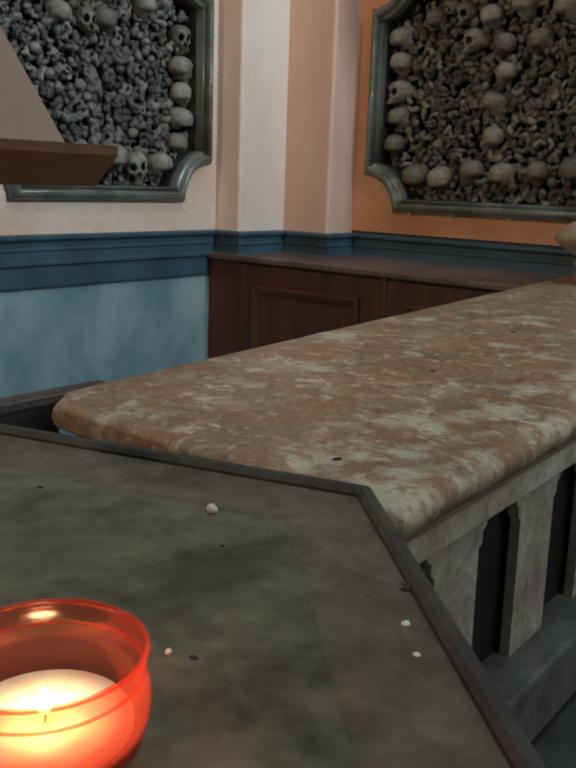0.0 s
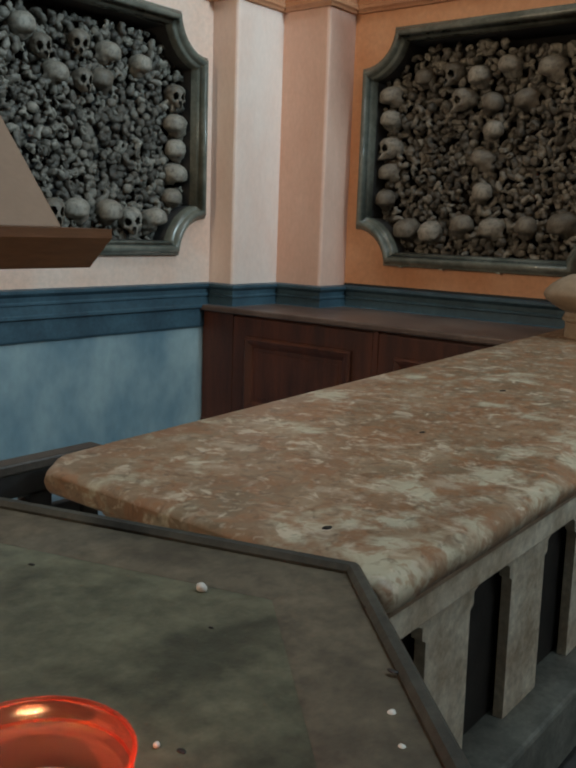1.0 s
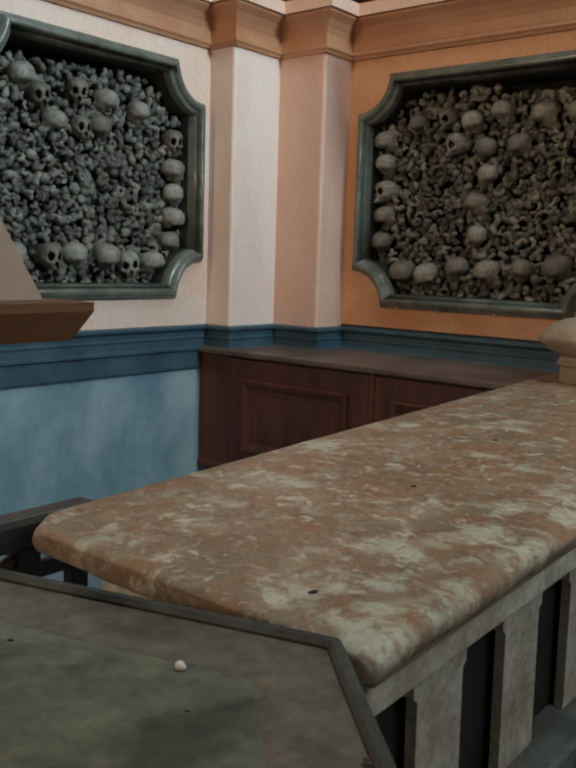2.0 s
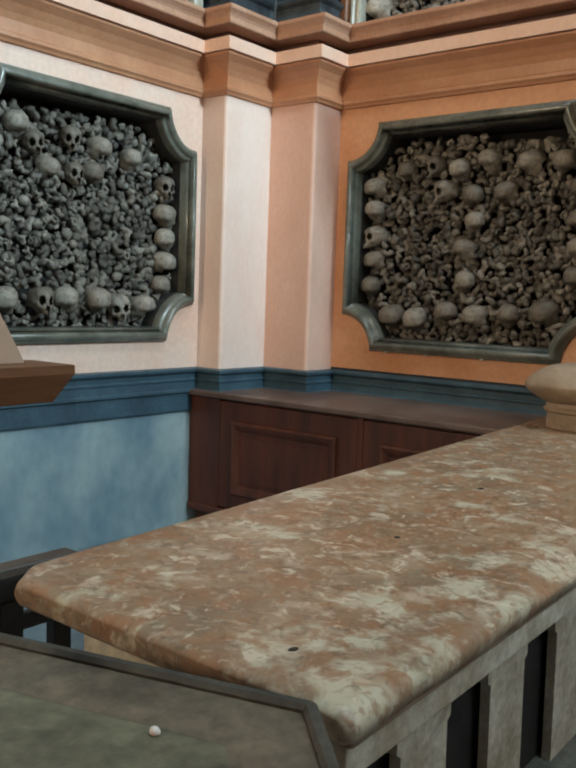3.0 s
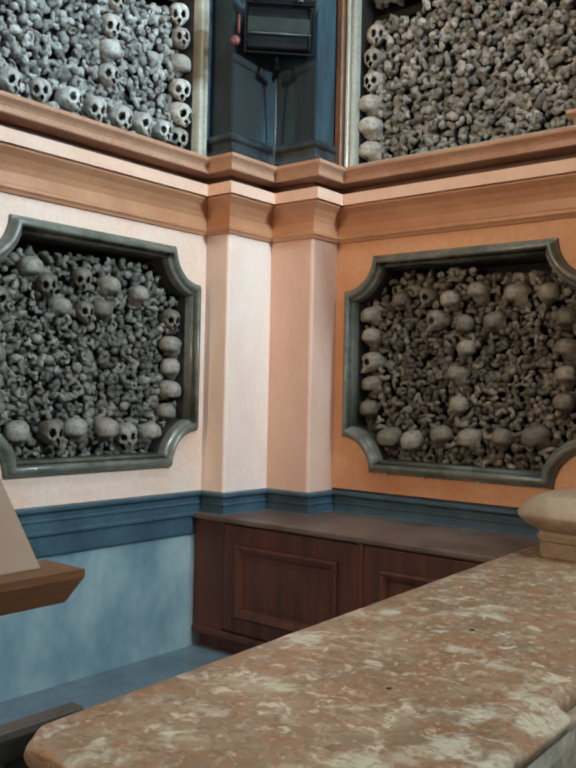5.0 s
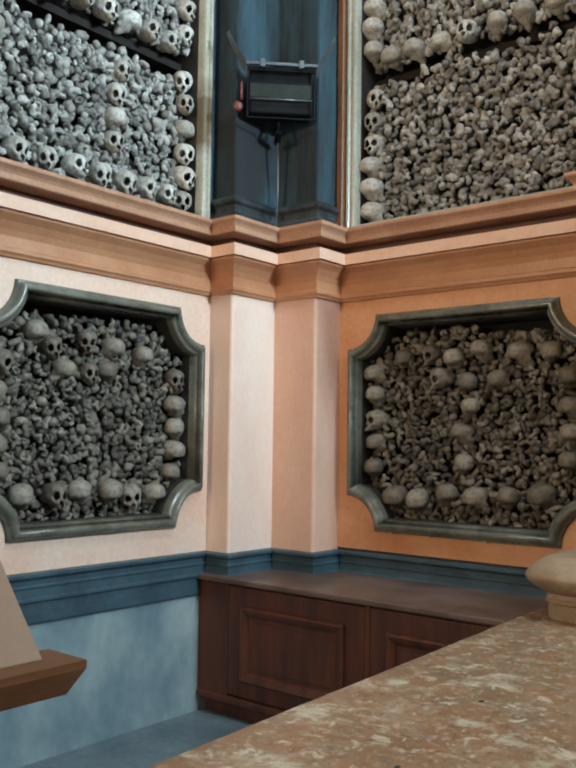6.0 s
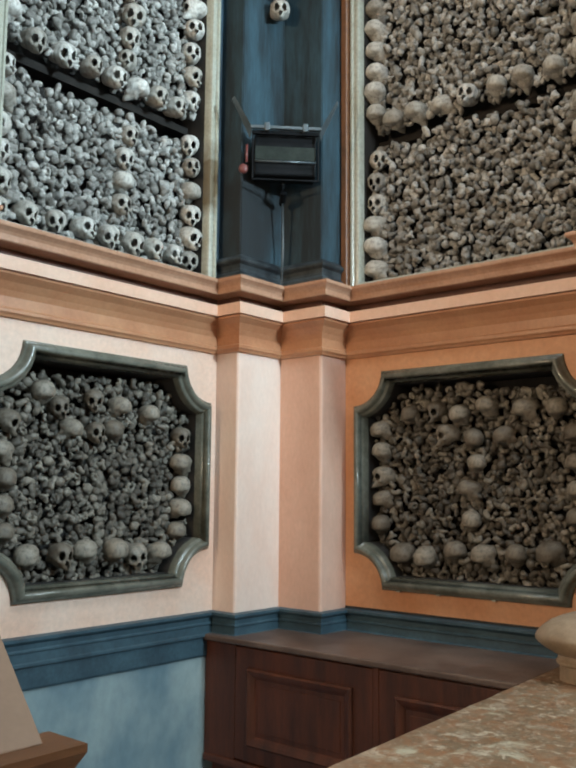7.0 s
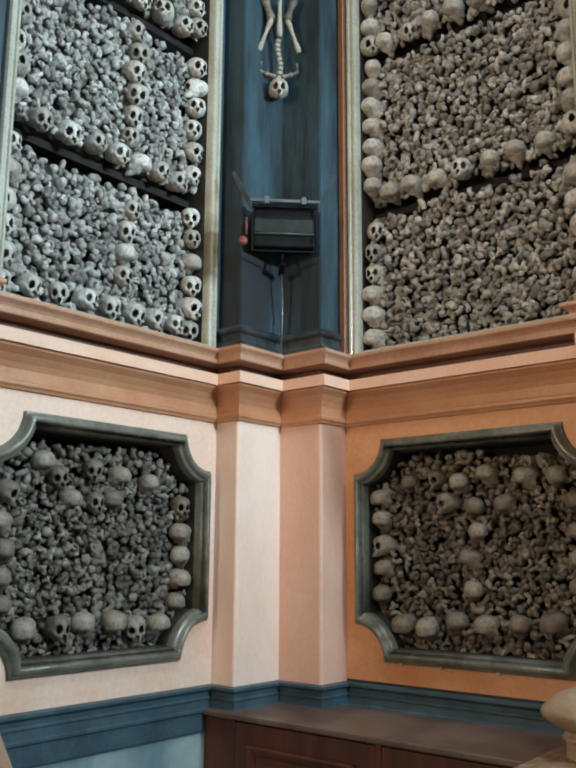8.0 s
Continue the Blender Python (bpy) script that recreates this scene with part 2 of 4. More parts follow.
FLOOR_IN = material("blue_grey_stone_floor", (0.17, 0.22, 0.25), (0.10, 0.14, 0.17), 3, 0.4, 0, 0.2, 40, 0.25)
PLASTER = material("plain_plaster", (0.50, 0.44, 0.38), (0.42, 0.36, 0.30), 2, 0.85)
BLACK_METAL = material("black_lamp_metal", (0.008, 0.009, 0.011), (0.004, 0.005, 0.006), 9, 0.55, 0.0)
BLACK_METAL.node_tree.nodes["Principled BSDF"].inputs["Specular IOR Level"].default_value = 0.12
LAMP_GLASS = material("dusty_lamp_glass", (0.035, 0.045, 0.04), (0.022, 0.028, 0.026), 9, 0.2, 0.0)
STEEL = material("grey_lamp_steel", (0.16, 0.19, 0.21), (0.10, 0.12, 0.13), 9, 0.35, 0.6)
RED_PAINT = material("red_knob_plastic", (0.17, 0.05, 0.045), (0.12, 0.035, 0.03), 9, 0.4)
WAX = material("white_candle_wax", (0.85, 0.78, 0.62), (0.8, 0.7, 0.52), 9, 0.5)
wax = WAX.node_tree.nodes["Principled BSDF"]
wax.inputs["Subsurface Weight"].default_value = 1.0
wax.inputs["Subsurface Radius"].default_value = (1.0, 0.55, 0.25)
wax.inputs["Subsurface Scale"].default_value = 0.03
CRUMB = material("spilled_white_wax", (0.75, 0.75, 0.70), (0.7, 0.7, 0.64), 30, 0.4)
BONES = bone_material("old_bone", (0.11, 0.103, 0.092), (0.36, 0.345, 0.315), (0.80, 0.785, 0.74), "island")
BONE_ONE = bone_material("single_bone", (0.11, 0.103, 0.092), (0.36, 0.345, 0.315), (0.80, 0.785, 0.74), "object")
# browner copies of the bone materials, darkened for the low panels' shade
SHADED = bone_material("shade_toned_bone", (0.048, 0.041, 0.032), (0.158, 0.138, 0.11), (0.44, 0.395, 0.32), "island")
DARK_ONE = bone_material("dark_single_bone", (0.048, 0.041, 0.032), (0.158, 0.138, 0.11), (0.44, 0.395, 0.32), "object")
SHADED_SKULL = bone_material("shade_toned_skull_bone", (0.12, 0.098, 0.073), (0.25, 0.215, 0.168), (0.44, 0.395, 0.325), "object")
SKULL = bone_material("skull_bone", (0.26, 0.235, 0.20), (0.56, 0.535, 0.48), (0.85, 0.84, 0.80), "object")
PALE_BONE = bone_material("pale_bone", (0.24, 0.22, 0.18), (0.36, 0.33, 0.27), (0.46, 0.43, 0.36), "island")


def glow(name, colour, strength):
    m = bpy.data.materials.new(name)
    m.use_nodes = True
    b = m.node_tree.nodes["Principled BSDF"]
    b.inputs["Base Color"].default_value = (*colour, 1)
    b.inputs["Emission Color"].default_value = (*colour, 1)
    b.inputs["Emission Strength"].default_value = strength
    return m


FLAME = glow("candle_flame", (1.0, 0.62, 0.22), 60)


def red_cup_material():
    m = bpy.data.materials.new("translucent_red_plastic")
    m.use_nodes = True
    n, l = m.node_tree.nodes, m.node_tree.links
    out = n["Material Output"]
    n.remove(n["Principled BSDF"])
    tr, tp, gl = n.new("ShaderNodeBsdfTranslucent"), n.new("ShaderNodeBsdfTransparent"), n.new("ShaderNodeBsdfGlossy")
    tr.inputs[0].default_value = (0.95, 0.20, 0.17, 1)
    tp.inputs[0].default_value = (1.0, 0.66, 0.57, 1)
    gl.inputs["Color"].default_value = (1, 0.85, 0.8, 1)
    gl.inputs["Roughness"].default_value = 0.12
    a, c = n.new("ShaderNodeMixShader"), n.new("ShaderNodeMixShader")
    a.inputs[0].default_value = 0.87
    l.new(tr.outputs[0], a.inputs[1])
    l.new(tp.outputs[0], a.inputs[2])
    fr = n.new("ShaderNodeFresnel")
    fr.inputs[0].default_value = 1.45
    soft = n.new("ShaderNodeMath")
    soft.operation = "MULTIPLY"
    soft.inputs[1].default_value = 0.3
    l.new(fr.outputs[0], soft.inputs[0])
    l.new(soft.outputs[0], c.inputs[0])
    l.new(a.outputs[0], c.inputs[1])
    l.new(gl.outputs[0], c.inputs[2])
    l.new(c.outputs[0], out.inputs[0])
    return m


RED_CUP = red_cup_material()


# ---- mesh helpers ----
def mesh_of(name, bm, mat, smooth=False):
    bmesh.ops.recalc_face_normals(bm, faces=bm.faces)
    me = bpy.data.meshes.new(name)
    bm.to_mesh(me)
    bm.free()
    me.materials.append(mat)
    if smooth:
        for p in me.polygons:
            p.use_smooth = True
    return me


def thing(name, label, category, group="", kind="", at=(0, 0, 0)):
    ob = new(name)
    ob.location = at
    return tagged(ob, label, category, group, kind)


def part(name, bm, mat, parent, label="", smooth=False):
    ob = new(name, mesh_of(name, bm, mat, smooth))
    ob.parent = parent
    ob.matrix_parent_inverse = Matrix.Translation(parent.location).inverted() if parent.parent is None else Matrix()
    return tagged(ob, label)


def single(name, bm, mat, label, category, kind="", group="", smooth=False):
    return tagged(new(name, mesh_of(name, bm, mat, smooth)), label, category, group, kind)


def box(x0, x1, y0, y1, z0, z1, bevel=0.0, seg=2, bm=None):
    own = bmesh.new()
    bmesh.ops.create_cube(own, size=1.0)
    bmesh.ops.transform(own, matrix=Matrix.LocRotScale(((x0 + x1) / 2, (y0 + y1) / 2, (z0 + z1) / 2), None, (x1 - x0, y1 - y0, z1 - z0)), verts=own.verts)
    if bevel:
        bmesh.ops.bevel(own, geom=own.edges[:], offset=bevel, segments=seg, affect="EDGES", profile=0.5)
    return join(bm, own)


def join(bm, other):
    if bm is None:
        return other
    me = bpy.data.meshes.new("tmp")
    other.to_mesh(me)
    other.free()
    bm.from_mesh(me)
    bpy.data.meshes.remove(me)
    return bm


def prism(points, z0, z1, bevel=0.0):
    bm = bmesh.new()
    f = bm.faces.new([bm.verts.new((x, y, z0)) for x, y in points])
    up = bmesh.ops.extrude_face_region(bm, geom=[f])["geom"]
    bmesh.ops.translate(bm, vec=(0, 0, z1 - z0), verts=[v for v in up if isinstance(v, bmesh.types.BMVert)])
    if bevel:
        bmesh.ops.recalc_face_normals(bm, faces=bm.faces)
        bmesh.ops.bevel(bm, geom=[e for e in bm.edges if abs(e.verts[0].co.z - e.verts[1].co.z) > 0.01], offset=bevel, segments=2, affect="EDGES")
    return bm


def sweep(path, profile, closed=False, place=None, cap=True):
    """A profile of (offset to the path's left, height) carried along a plane path with mitred corners."""
    place = place or (lambda u, v, h: (u, v, h))
    n = len(path)
    rings = []
    bm = bmesh.new()
    for i, p in enumerate(path):
        p = Vector(p)
        a = Vector(path[i - 1]) if (i > 0 or closed) else None
        c = Vector(path[(i + 1) % n]) if (i < n - 1 or closed) else None
        d1 = (p - a).normalized() if a is not None else None
        d2 = (c - p).normalized() if c is not None else None
        d1, d2 = d1 or d2, d2 or d1
        n1, n2 = Vector((-d1.y, d1.x)), Vector((-d2.y, d2.x))
        m = (n1 + n2).normalized()
        k = 1.0 / max(0.3, m.dot(n1))
        rings.append([bm.verts.new(place(p.x + m.x * k * o, p.y + m.y * k * o, h)) for o, h in profile])
    for i in range(n if closed else n - 1):
        r, q = rings[i], rings[(i + 1) % n]
        for j in range(len(profile) - 1):
            bm.faces.new((r[j], r[j + 1], q[j + 1], q[j]))
    if cap and not closed:
        bm.faces.new(rings[0])
        bm.faces.new(rings[-1])
    return bm


def lathe(profile, at=(0, 0, 0), seg=40, bm=None):
    own = bmesh.new()
    rings = []
    for r, z in profile:
        rings.append([own.verts.new((at[0] + r * math.cos(2 * math.pi * k / seg), at[1] + r * math.sin(2 * math.pi * k / seg), at[2] + z)) for k in range(seg)])
    for a, b in zip(rings, rings[1:]):
        for k in range(seg):
            own.faces.new((a[k], a[(k + 1) % seg], b[(k + 1) % seg], b[k]))
    own.faces.new(rings[0])
    own.faces.new(rings[-1])
    return join(bm, own)


def tube(points, radius, seg=8, bm=None, radii=None):
    own = bmesh.new()
    rings = []
    pts = [Vector(p) for p in points]
    for i, p in enumerate(pts):
        d = (pts[min(i + 1, len(pts) - 1)] - pts[max(i - 1, 0)]).normalized()
        q = d.to_track_quat("Z", "Y")
        r = radii[i] if radii else radius
        rings.append([own.verts.new(p + q @ Vector((r * math.cos(2 * math.pi * k / seg), r * math.sin(2 * math.pi * k / seg), 0))) for k in range(seg)])
    for a, b in zip(rings, rings[1:]):
        for k in range(seg):
            own.faces.new((a[k], a[(k + 1) % seg], b[(k + 1) % seg], b[k]))
    own.faces.new(rings[0])
    own.faces.new(rings[-1])
    return join(bm, own)


def plate(outer, holes, depth, place):
    """A flat slab with holes; (u, v) with depth going into the wall."""
    cu = bpy.data.curves.new("tmp", "CURVE")
    cu.dimensions, cu.fill_mode, cu.extrude = "2D", "BOTH", depth / 2
    for pts in (outer, *holes):
        sp = cu.splines.new("POLY")
        sp.points.add(len(pts) - 1)
        for q, (u, v) in zip(sp.points, pts):
            q.co = (u, v, 0, 1)
        sp.use_cyclic_u = True
    ob = new("tmp", cu)
    dg = bpy.context.evaluated_depsgraph_get()
    me = bpy.data.meshes.new_from_object(ob.evaluated_get(dg))
    bm = bmesh.new()
    bm.from_mesh(me)
    bpy.data.objects.remove(ob)
    bpy.data.curves.remove(cu)
    bpy.data.meshes.remove(me)
    for v in bm.verts:
        v.co = place(v.co.x, v.co.y, v.co.z - depth / 2)
    return bm


# ---- the room ----
NY, EX = 3.53, 3.62          # planes of the north and east walls
PN, PE = 3.345, 3.37          # faces of the corner pilaster
XN, YE = 2.985, 3.02         # its outer edges
DADO, CORN = 1.18, 2.72
FLOOR_Z, BACK = 0.26, -3.6


def north(u, v, h):
    return (u, NY - h, v)


def east(u, v, h):
    return (EX - h, u, v)


def notched(cu, cv, hw, hh, r, steps=9):
    """A panel outline with concave quarter-round corners, anticlockwise."""
    pts = []
    for sx, sy, a0 in ((1, 1, 270), (-1, 1, 0), (-1, -1, 90), (1, -1, 180)):
        for k in range(steps + 1):
            a = radians(a0 - 90 * k / steps)
            pts.append((cu + sx * hw + r * math.cos(a), cv + sy * hh + r * math.sin(a)))
    return pts


def rect(u0, u1, v0, v1):
    return [(u0, v0), (u1, v0), (u1, v1), (u0, v1)]


SCOOP = 0.203
PANEL_N = (2.180, 1.966, 0.745, 0.634)
PANEL_E = (2.174, 1.954, 0.771, 0.648)
NICHE_N = (1.45, 2.86, 3.17, 6.2)
NICHE_E = (1.42, 2.89, 3.17, 6.2)


def inset(pts, d):
    out, n = [], len(pts)
    for i in range(n):
        a, p, c = Vector(pts[i - 1]), Vector(pts[i]), Vector(pts[(i + 1) % n])
        d1, d2 = (p - a).normalized(), (c - p).normalized()
        n1, n2 = Vector((-d1.y, d1.x)), Vector((-d2.y, d2.x))
        m = (n1 + n2).normalized()
        q = p + m * (d / max(0.3, m.dot(n1)))
        out.append((q.x, q.y))
    return out


def lit_wall(name, place, u0, u1, panel, niche, paint, label):
    wall = thing(name, label, "wall", kind="structure")
    part("lower_plaster", plate(rect(u0, u1, 0.0, DADO - 0.02), [], 0.3, place), PALE_BLUE, wall, "pale streaked blue-grey plaster")
    hole = inset(notched(*panel, SCOOP), 0.05)
    part("painted_plaster", plate(rect(u0, u1, DADO - 0.02, CORN + 0.3), [hole], 0.3, place), paint, wall, "painted plaster")
    part("upper_plaster", plate(rect(u0, u1, CORN + 0.3, TOP), [rect(*niche)], 0.3, place), DARK_BLUE, wall, "dark blue painted upper wall")
    return wall


lit_wall("wall_north", north, BACK, EX + 0.3, PANEL_N, NICHE_N, PEACH, "pale peach plaster wall with bone-filled recesses")
lit_wall("wall_east", east, BACK, NY, PANEL_E, NICHE_E, WARM_LIT, "peach plaster wall toned orange for warm light, with bone-filled recesses")


def plain_wall(name, x0, x1, y0, y1, hole=None):
    bm = box(x0, x1, y0, y1, 0, TOP) if hole is None else plate(rect(BACK, EX + 0.3, 0, TOP), [rect(*hole)], 0.3, lambda u, v, h: (u, BACK + h, v))
    return single(name, bm, PLASTER, "plain pale plaster wall", "wall", "structure")


plain_wall("wall_south", 0, 0, 0, 0, (1.1, 2.7, 4.1, 6.7))
plain_wall("wall_west", BACK - 0.3, BACK, BACK, NY)
single("ceiling", plate(rect(BACK - 0.3, EX + 0.3, BACK - 0.3, NY + 0.3), [rect(0.4, 2.2, -1.6, 0.2)], 0.2, lambda u, v, h: (u, v, TOP - h)), PLASTER, "plain plaster ceiling", "ceiling", "structure")
single("floor", box(BACK - 0.3, EX + 0.3, BACK - 0.3, NY + 0.3, -0.2, 0.0), FLOOR, "dark worn stone floor", "floor", "structure")
single("chancel_floor", box(-1.2, EX, 1.36, NY, 0.0, FLOOR_Z, 0.01), FLOOR_IN, "raised blue-grey stone floor behind the balustrade", "floor", "structure")

# corner pilaster, below and above the cornice
corner = [(XN, NY), (XN, PN), (PE, PN), (PE, YE), (EX, YE), (EX, NY)]
pil = thing("corner_pilaster", "folded cream and pink plaster pilaster in the corner", "pilaster", kind="structure")
part("shaft", prism([(XN, NY), (XN, PN + 0.016), (XN + 0.005, PN + 0.005), (XN + 0.016, PN), (PE, PN), (EX, NY)], 1.056, CORN + 0.3), PALE_PEACH, pil, "cream painted half")
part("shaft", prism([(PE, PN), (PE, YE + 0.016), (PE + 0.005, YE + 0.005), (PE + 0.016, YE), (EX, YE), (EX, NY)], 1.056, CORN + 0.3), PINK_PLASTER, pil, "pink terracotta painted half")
part("upper_shaft", prism(corner, CORN + 0.3, TOP, 0.006), PATCHED_BLUE, pil, "dark blue painted upper shaft")

# a second pilaster beside each outer end of the panels
for paint, pts in ((PALE_PEACH, [(0.80, NY), (0.80, PN), (1.12, PN), (1.12, NY)]), (PINK_PLASTER, [(PE, 1.25), (EX, 1.25), (EX, 0.93), (PE, 0.93)])):
    p2 = thing("pilaster", "peach plaster pilaster between the recesses", "pilaster", kind="structure")
    part("shaft", prism(pts, 0.0, CORN + 0.3, 0.006), paint, p2)
    part("upper_shaft", prism(pts, CORN + 0.3, TOP, 0.006), DARK_BLUE, p2)

# the line that dado and cornice follow round the room's two walls, room to the left of it
LINE = [(EX, BACK), (EX, 0.93), (PE, 0.93), (PE, 1.25), (EX, 1.25), (EX, YE), (PE, YE), (PE, PN), (XN, PN), (XN, NY), (1.12, NY), (1.12, PN), (0.80, PN), (0.80, NY), (BACK, NY)]
dado = [(0, 0.925), (0.014, 0.925), (0.017, 0.935), (0.014, 1.030), (0.032, 1.036), (0.032, 1.049), (0.025, 1.056), (0.024, 1.098), (0.031, 1.103), (0.031, 1.111), (0.025, 1.117), (0.026, 1.140), (0.036, 1.147), (0.047, 1.158), (0.047, 1.172), (0, 1.177)]
single("dado", sweep(LINE, dado), BLUE_DADO, "moulded blue painted dado rail", "dado", "structure")
# thin black strip added for the shadow gap along the dado's top
single("dado_shadow_strip", box(EX - 0.006, EX + 0.01, 1.252, YE - 0.002, 1.1775, 1.190), IRON, "narrow black strip in place of the shadow gap above the dado", "trim", "structure")
cornice = thing("cornice", "stepped terracotta painted cornice round the walls", "cornice", kind="structure")
low = [(0, 2.70), (0.016, 2.70), (0.022, 2.712), (0.034, 2.722), (0.034, 2.738), (0.020, 2.748), (0.020, 2.80), (0.032, 2.83), (0.058, 2.865), (0.095, 2.893), (0.098, 2.904), (0, 2.906)]
mid = [(0, 2.907), (0.118, 2.907), (0.120, 2.972), (0.020, 2.976), (0, 2.976)]
# recessed band; its dark colour stands in for shade under the upper moulding
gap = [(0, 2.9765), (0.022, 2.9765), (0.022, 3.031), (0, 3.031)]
high = [(0, 3.0315), (0.128, 3.033), (0.134, 3.038), (0.135, 3.066), (0.142, 3.080), (0.154, 3.091), (0.163, 3.097), (0.166, 3.104), (0.166, 3.118), (0.03, 3.135), (0, 3.135)]
part("lower_moulding", sweep(LINE, low), TERRACOTTA, cornice)
part("fascia", sweep(LINE, mid), FASCIA, cornice, "pale peach fascia band")
part("recess_band", sweep(LINE, gap), GAP_SHADE, cornice, "recessed band coloured dark red-brown for its shade")
part("upper_moulding", sweep(LINE, high), UPPER_TRIM, cornice, "brown terracotta upper moulding")

# base moulding of the upper pilaster
base = [(0, 3.136), (0.034, 3.136), (0.036, 3.172), (0.030, 3.182), (0.014, 3.196), (0.010, 3.215), (0.014, 3.238), (0.034, 3.252), (0.038, 3.262), (0.034, 3.272), (0, 3.30)]
single("pilaster_base", sweep([(EX, YE), (PE, YE), (PE, PN), (XN, PN), (XN, NY)], base), PILASTER_FOOT, "sooty blue-grey moulded pilaster base", "pilaster base", "structure")

# frames of the low panels and of the tall niches
PANEL_PROFILE = [(0, 0), (0.0, 0.018), (0.004, 0.024), (0.010, 0.026), (0.014, 0.034), (0.020, 0.046), (0.028, 0.054), (0.037, 0.057), (0.046, 0.054), (0.053, 0.045), (0.057, 0.034), (0.060, 0.026), (0.068, 0.025), (0.074, 0.021), (0.077, 0.012), (0.078, -0.03)]
NICHE_PROFILE = [(-0.068, 0), (-0.068, 0.030), (-0.060, 0.045), (-0.046, 0.045), (-0.038, 0.032), (-0.024, 0.030), (-0.018, 0.04), (-0.004, 0.036), (0.0, 0.02), (0.002, -0.02)]


def frames(place, panel, niche, shelf_in, strip, paint):
    f = thing("panel_frame", "grey-green moulded frame with scooped corners", "frame", kind="structure")
    part("moulding", sweep(notched(*panel, SCOOP), PANEL_PROFILE, True, place), GREY_GREEN, f, "", True)
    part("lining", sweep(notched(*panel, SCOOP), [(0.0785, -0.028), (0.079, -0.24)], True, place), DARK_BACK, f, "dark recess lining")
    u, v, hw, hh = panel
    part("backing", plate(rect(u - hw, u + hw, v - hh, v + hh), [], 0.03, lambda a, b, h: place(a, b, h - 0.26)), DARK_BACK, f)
    g = thing("niche_frame", "pale moulded frame round the tall niche", "frame", kind="structure")
    part("moulding", sweep(rect(*niche), NICHE_PROFILE, True, place), paint, g)
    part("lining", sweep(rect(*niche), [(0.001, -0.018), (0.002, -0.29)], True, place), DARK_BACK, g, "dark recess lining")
    if strip:
        part("outer_strip", sweep(rect(*niche), [(-0.122, 0), (-0.122, 0.060), (-0.116, 0.068), (-0.080, 0.068), (-0.074, 0.060), (-0.070, 0.030), (-0.070, 0)], True, place), BROWN, g, "brown wooden outer strip")
    u0, u1, v0, v1 = niche
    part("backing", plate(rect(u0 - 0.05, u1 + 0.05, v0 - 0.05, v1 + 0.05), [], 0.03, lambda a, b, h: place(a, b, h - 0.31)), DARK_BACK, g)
    for z in (4.15, 5.24):
        part("shelf", plate(rect(u0, u1, z - 0.045, z), [], 0.10, lambda a, b, h: place(a, b, h - shelf_in)), SHELF_WOOD, g, "dark wooden shelf")
    return f


frames(north, PANEL_N, NICHE_N, 0.17, False, SCORCHED_FRAME)
east_frame = frames(east, PANEL_E, NICHE_E, 0.19, True, PALE_FRAME)
for stud_y in (2.62, 2.36, 2.02):
    part("stud", box(EX - 0.036, EX - 0.016, stud_y - 0.012, stud_y + 0.012, 1.302, 1.310, 0.002), PALE_FRAME, east_frame, "small pale stud under the frame")


# ---- bones ----
def skull_mesh(name, wide, face, mat):
    """A skull without its lower jaw: hollow braincase, brow, open eye sockets and nose, cheekbones and upper teeth."""
    bm = bmesh.new()
    bmesh.ops.create_icosphere(bm, subdivisions=4, radius=1.0)
    pits = [(Vector((0.41, -0.86, -0.17)).normalized(), 0.36, 0.14), (Vector((-0.41, -0.86, -0.17)).normalized(), 0.36, 0.14), (Vector((0, -0.80, -0.64)).normalized(), 0.20, 0.10)]
    holes = [f for f in bm.faces if any((f.calc_center_median().normalized() - c).length < w * 0.88 for c, w, deep in pits)]
    bmesh.ops.delete(bm, geom=holes, context="FACES")
    for v in bm.verts:
        d = v.co.normalized()
        r = 1.0
        for sx in (-1, 1):
            r += 0.09 * math.exp(-((d - Vector((0.36 * sx, -0.93, 0.08)).normalized()).length / 0.17) ** 2)
            r += 0.17 * math.exp(-((d - Vector((0.68 * sx, -0.60, -0.50)).normalized()).length / 0.18) ** 2)
            r -= 0.13 * math.exp(-((d - Vector((0.84 * sx, -0.50, -0.05)).normalized()).length / 0.26) ** 2)
        r += 0.60 * math.exp(-((d - Vector((0, -0.62, -0.80)).normalized()).length / 0.30) ** 2)
        for c, w, deep in pits:
            r -= deep * face * math.exp(-((d - c).length / w) ** 6)
        r += 0.03 * noise.noise(d * 3.0 + Vector((9 * wide, 0, 0))) + 0.015 * noise.noise(d * 8.0)
        q = Vector([math.copysign(abs(c) ** 0.86, c) for c in d]) * 0.94
        x, y, z = q.x * r * 0.069 * wide, q.y * r * 0.086, q.z * r * 0.069
        if d.z < 0 and d.y < 0.2:
            x *= 1 - 0.26 * min(1, -d.z * 1.2)
        if d.y > 0.1 and d.z < -0.3:
            z = -0.0204 + (z + 0.0204) * 0.45
        if d.y < -0.2 and d.z < -0.7:
            z = max(z, -0.094) + (0.003 * math.cos(x * 620) if z < -0.08 else 0.0)
        v.co = (x, y, z)
    return mesh_of(name, bm, mat, True)


random.seed(11)
SHAPES = ((1.0, 1.0), (1.07, 0.9), (0.95, 1.05))
SKULLS = [skull_mesh("skull", w, f, SKULL) for w, f in SHAPES]
SHADED_SKULLS = [skull_mesh("skull", w, f, SHADED_SKULL) for w, f in SHAPES]


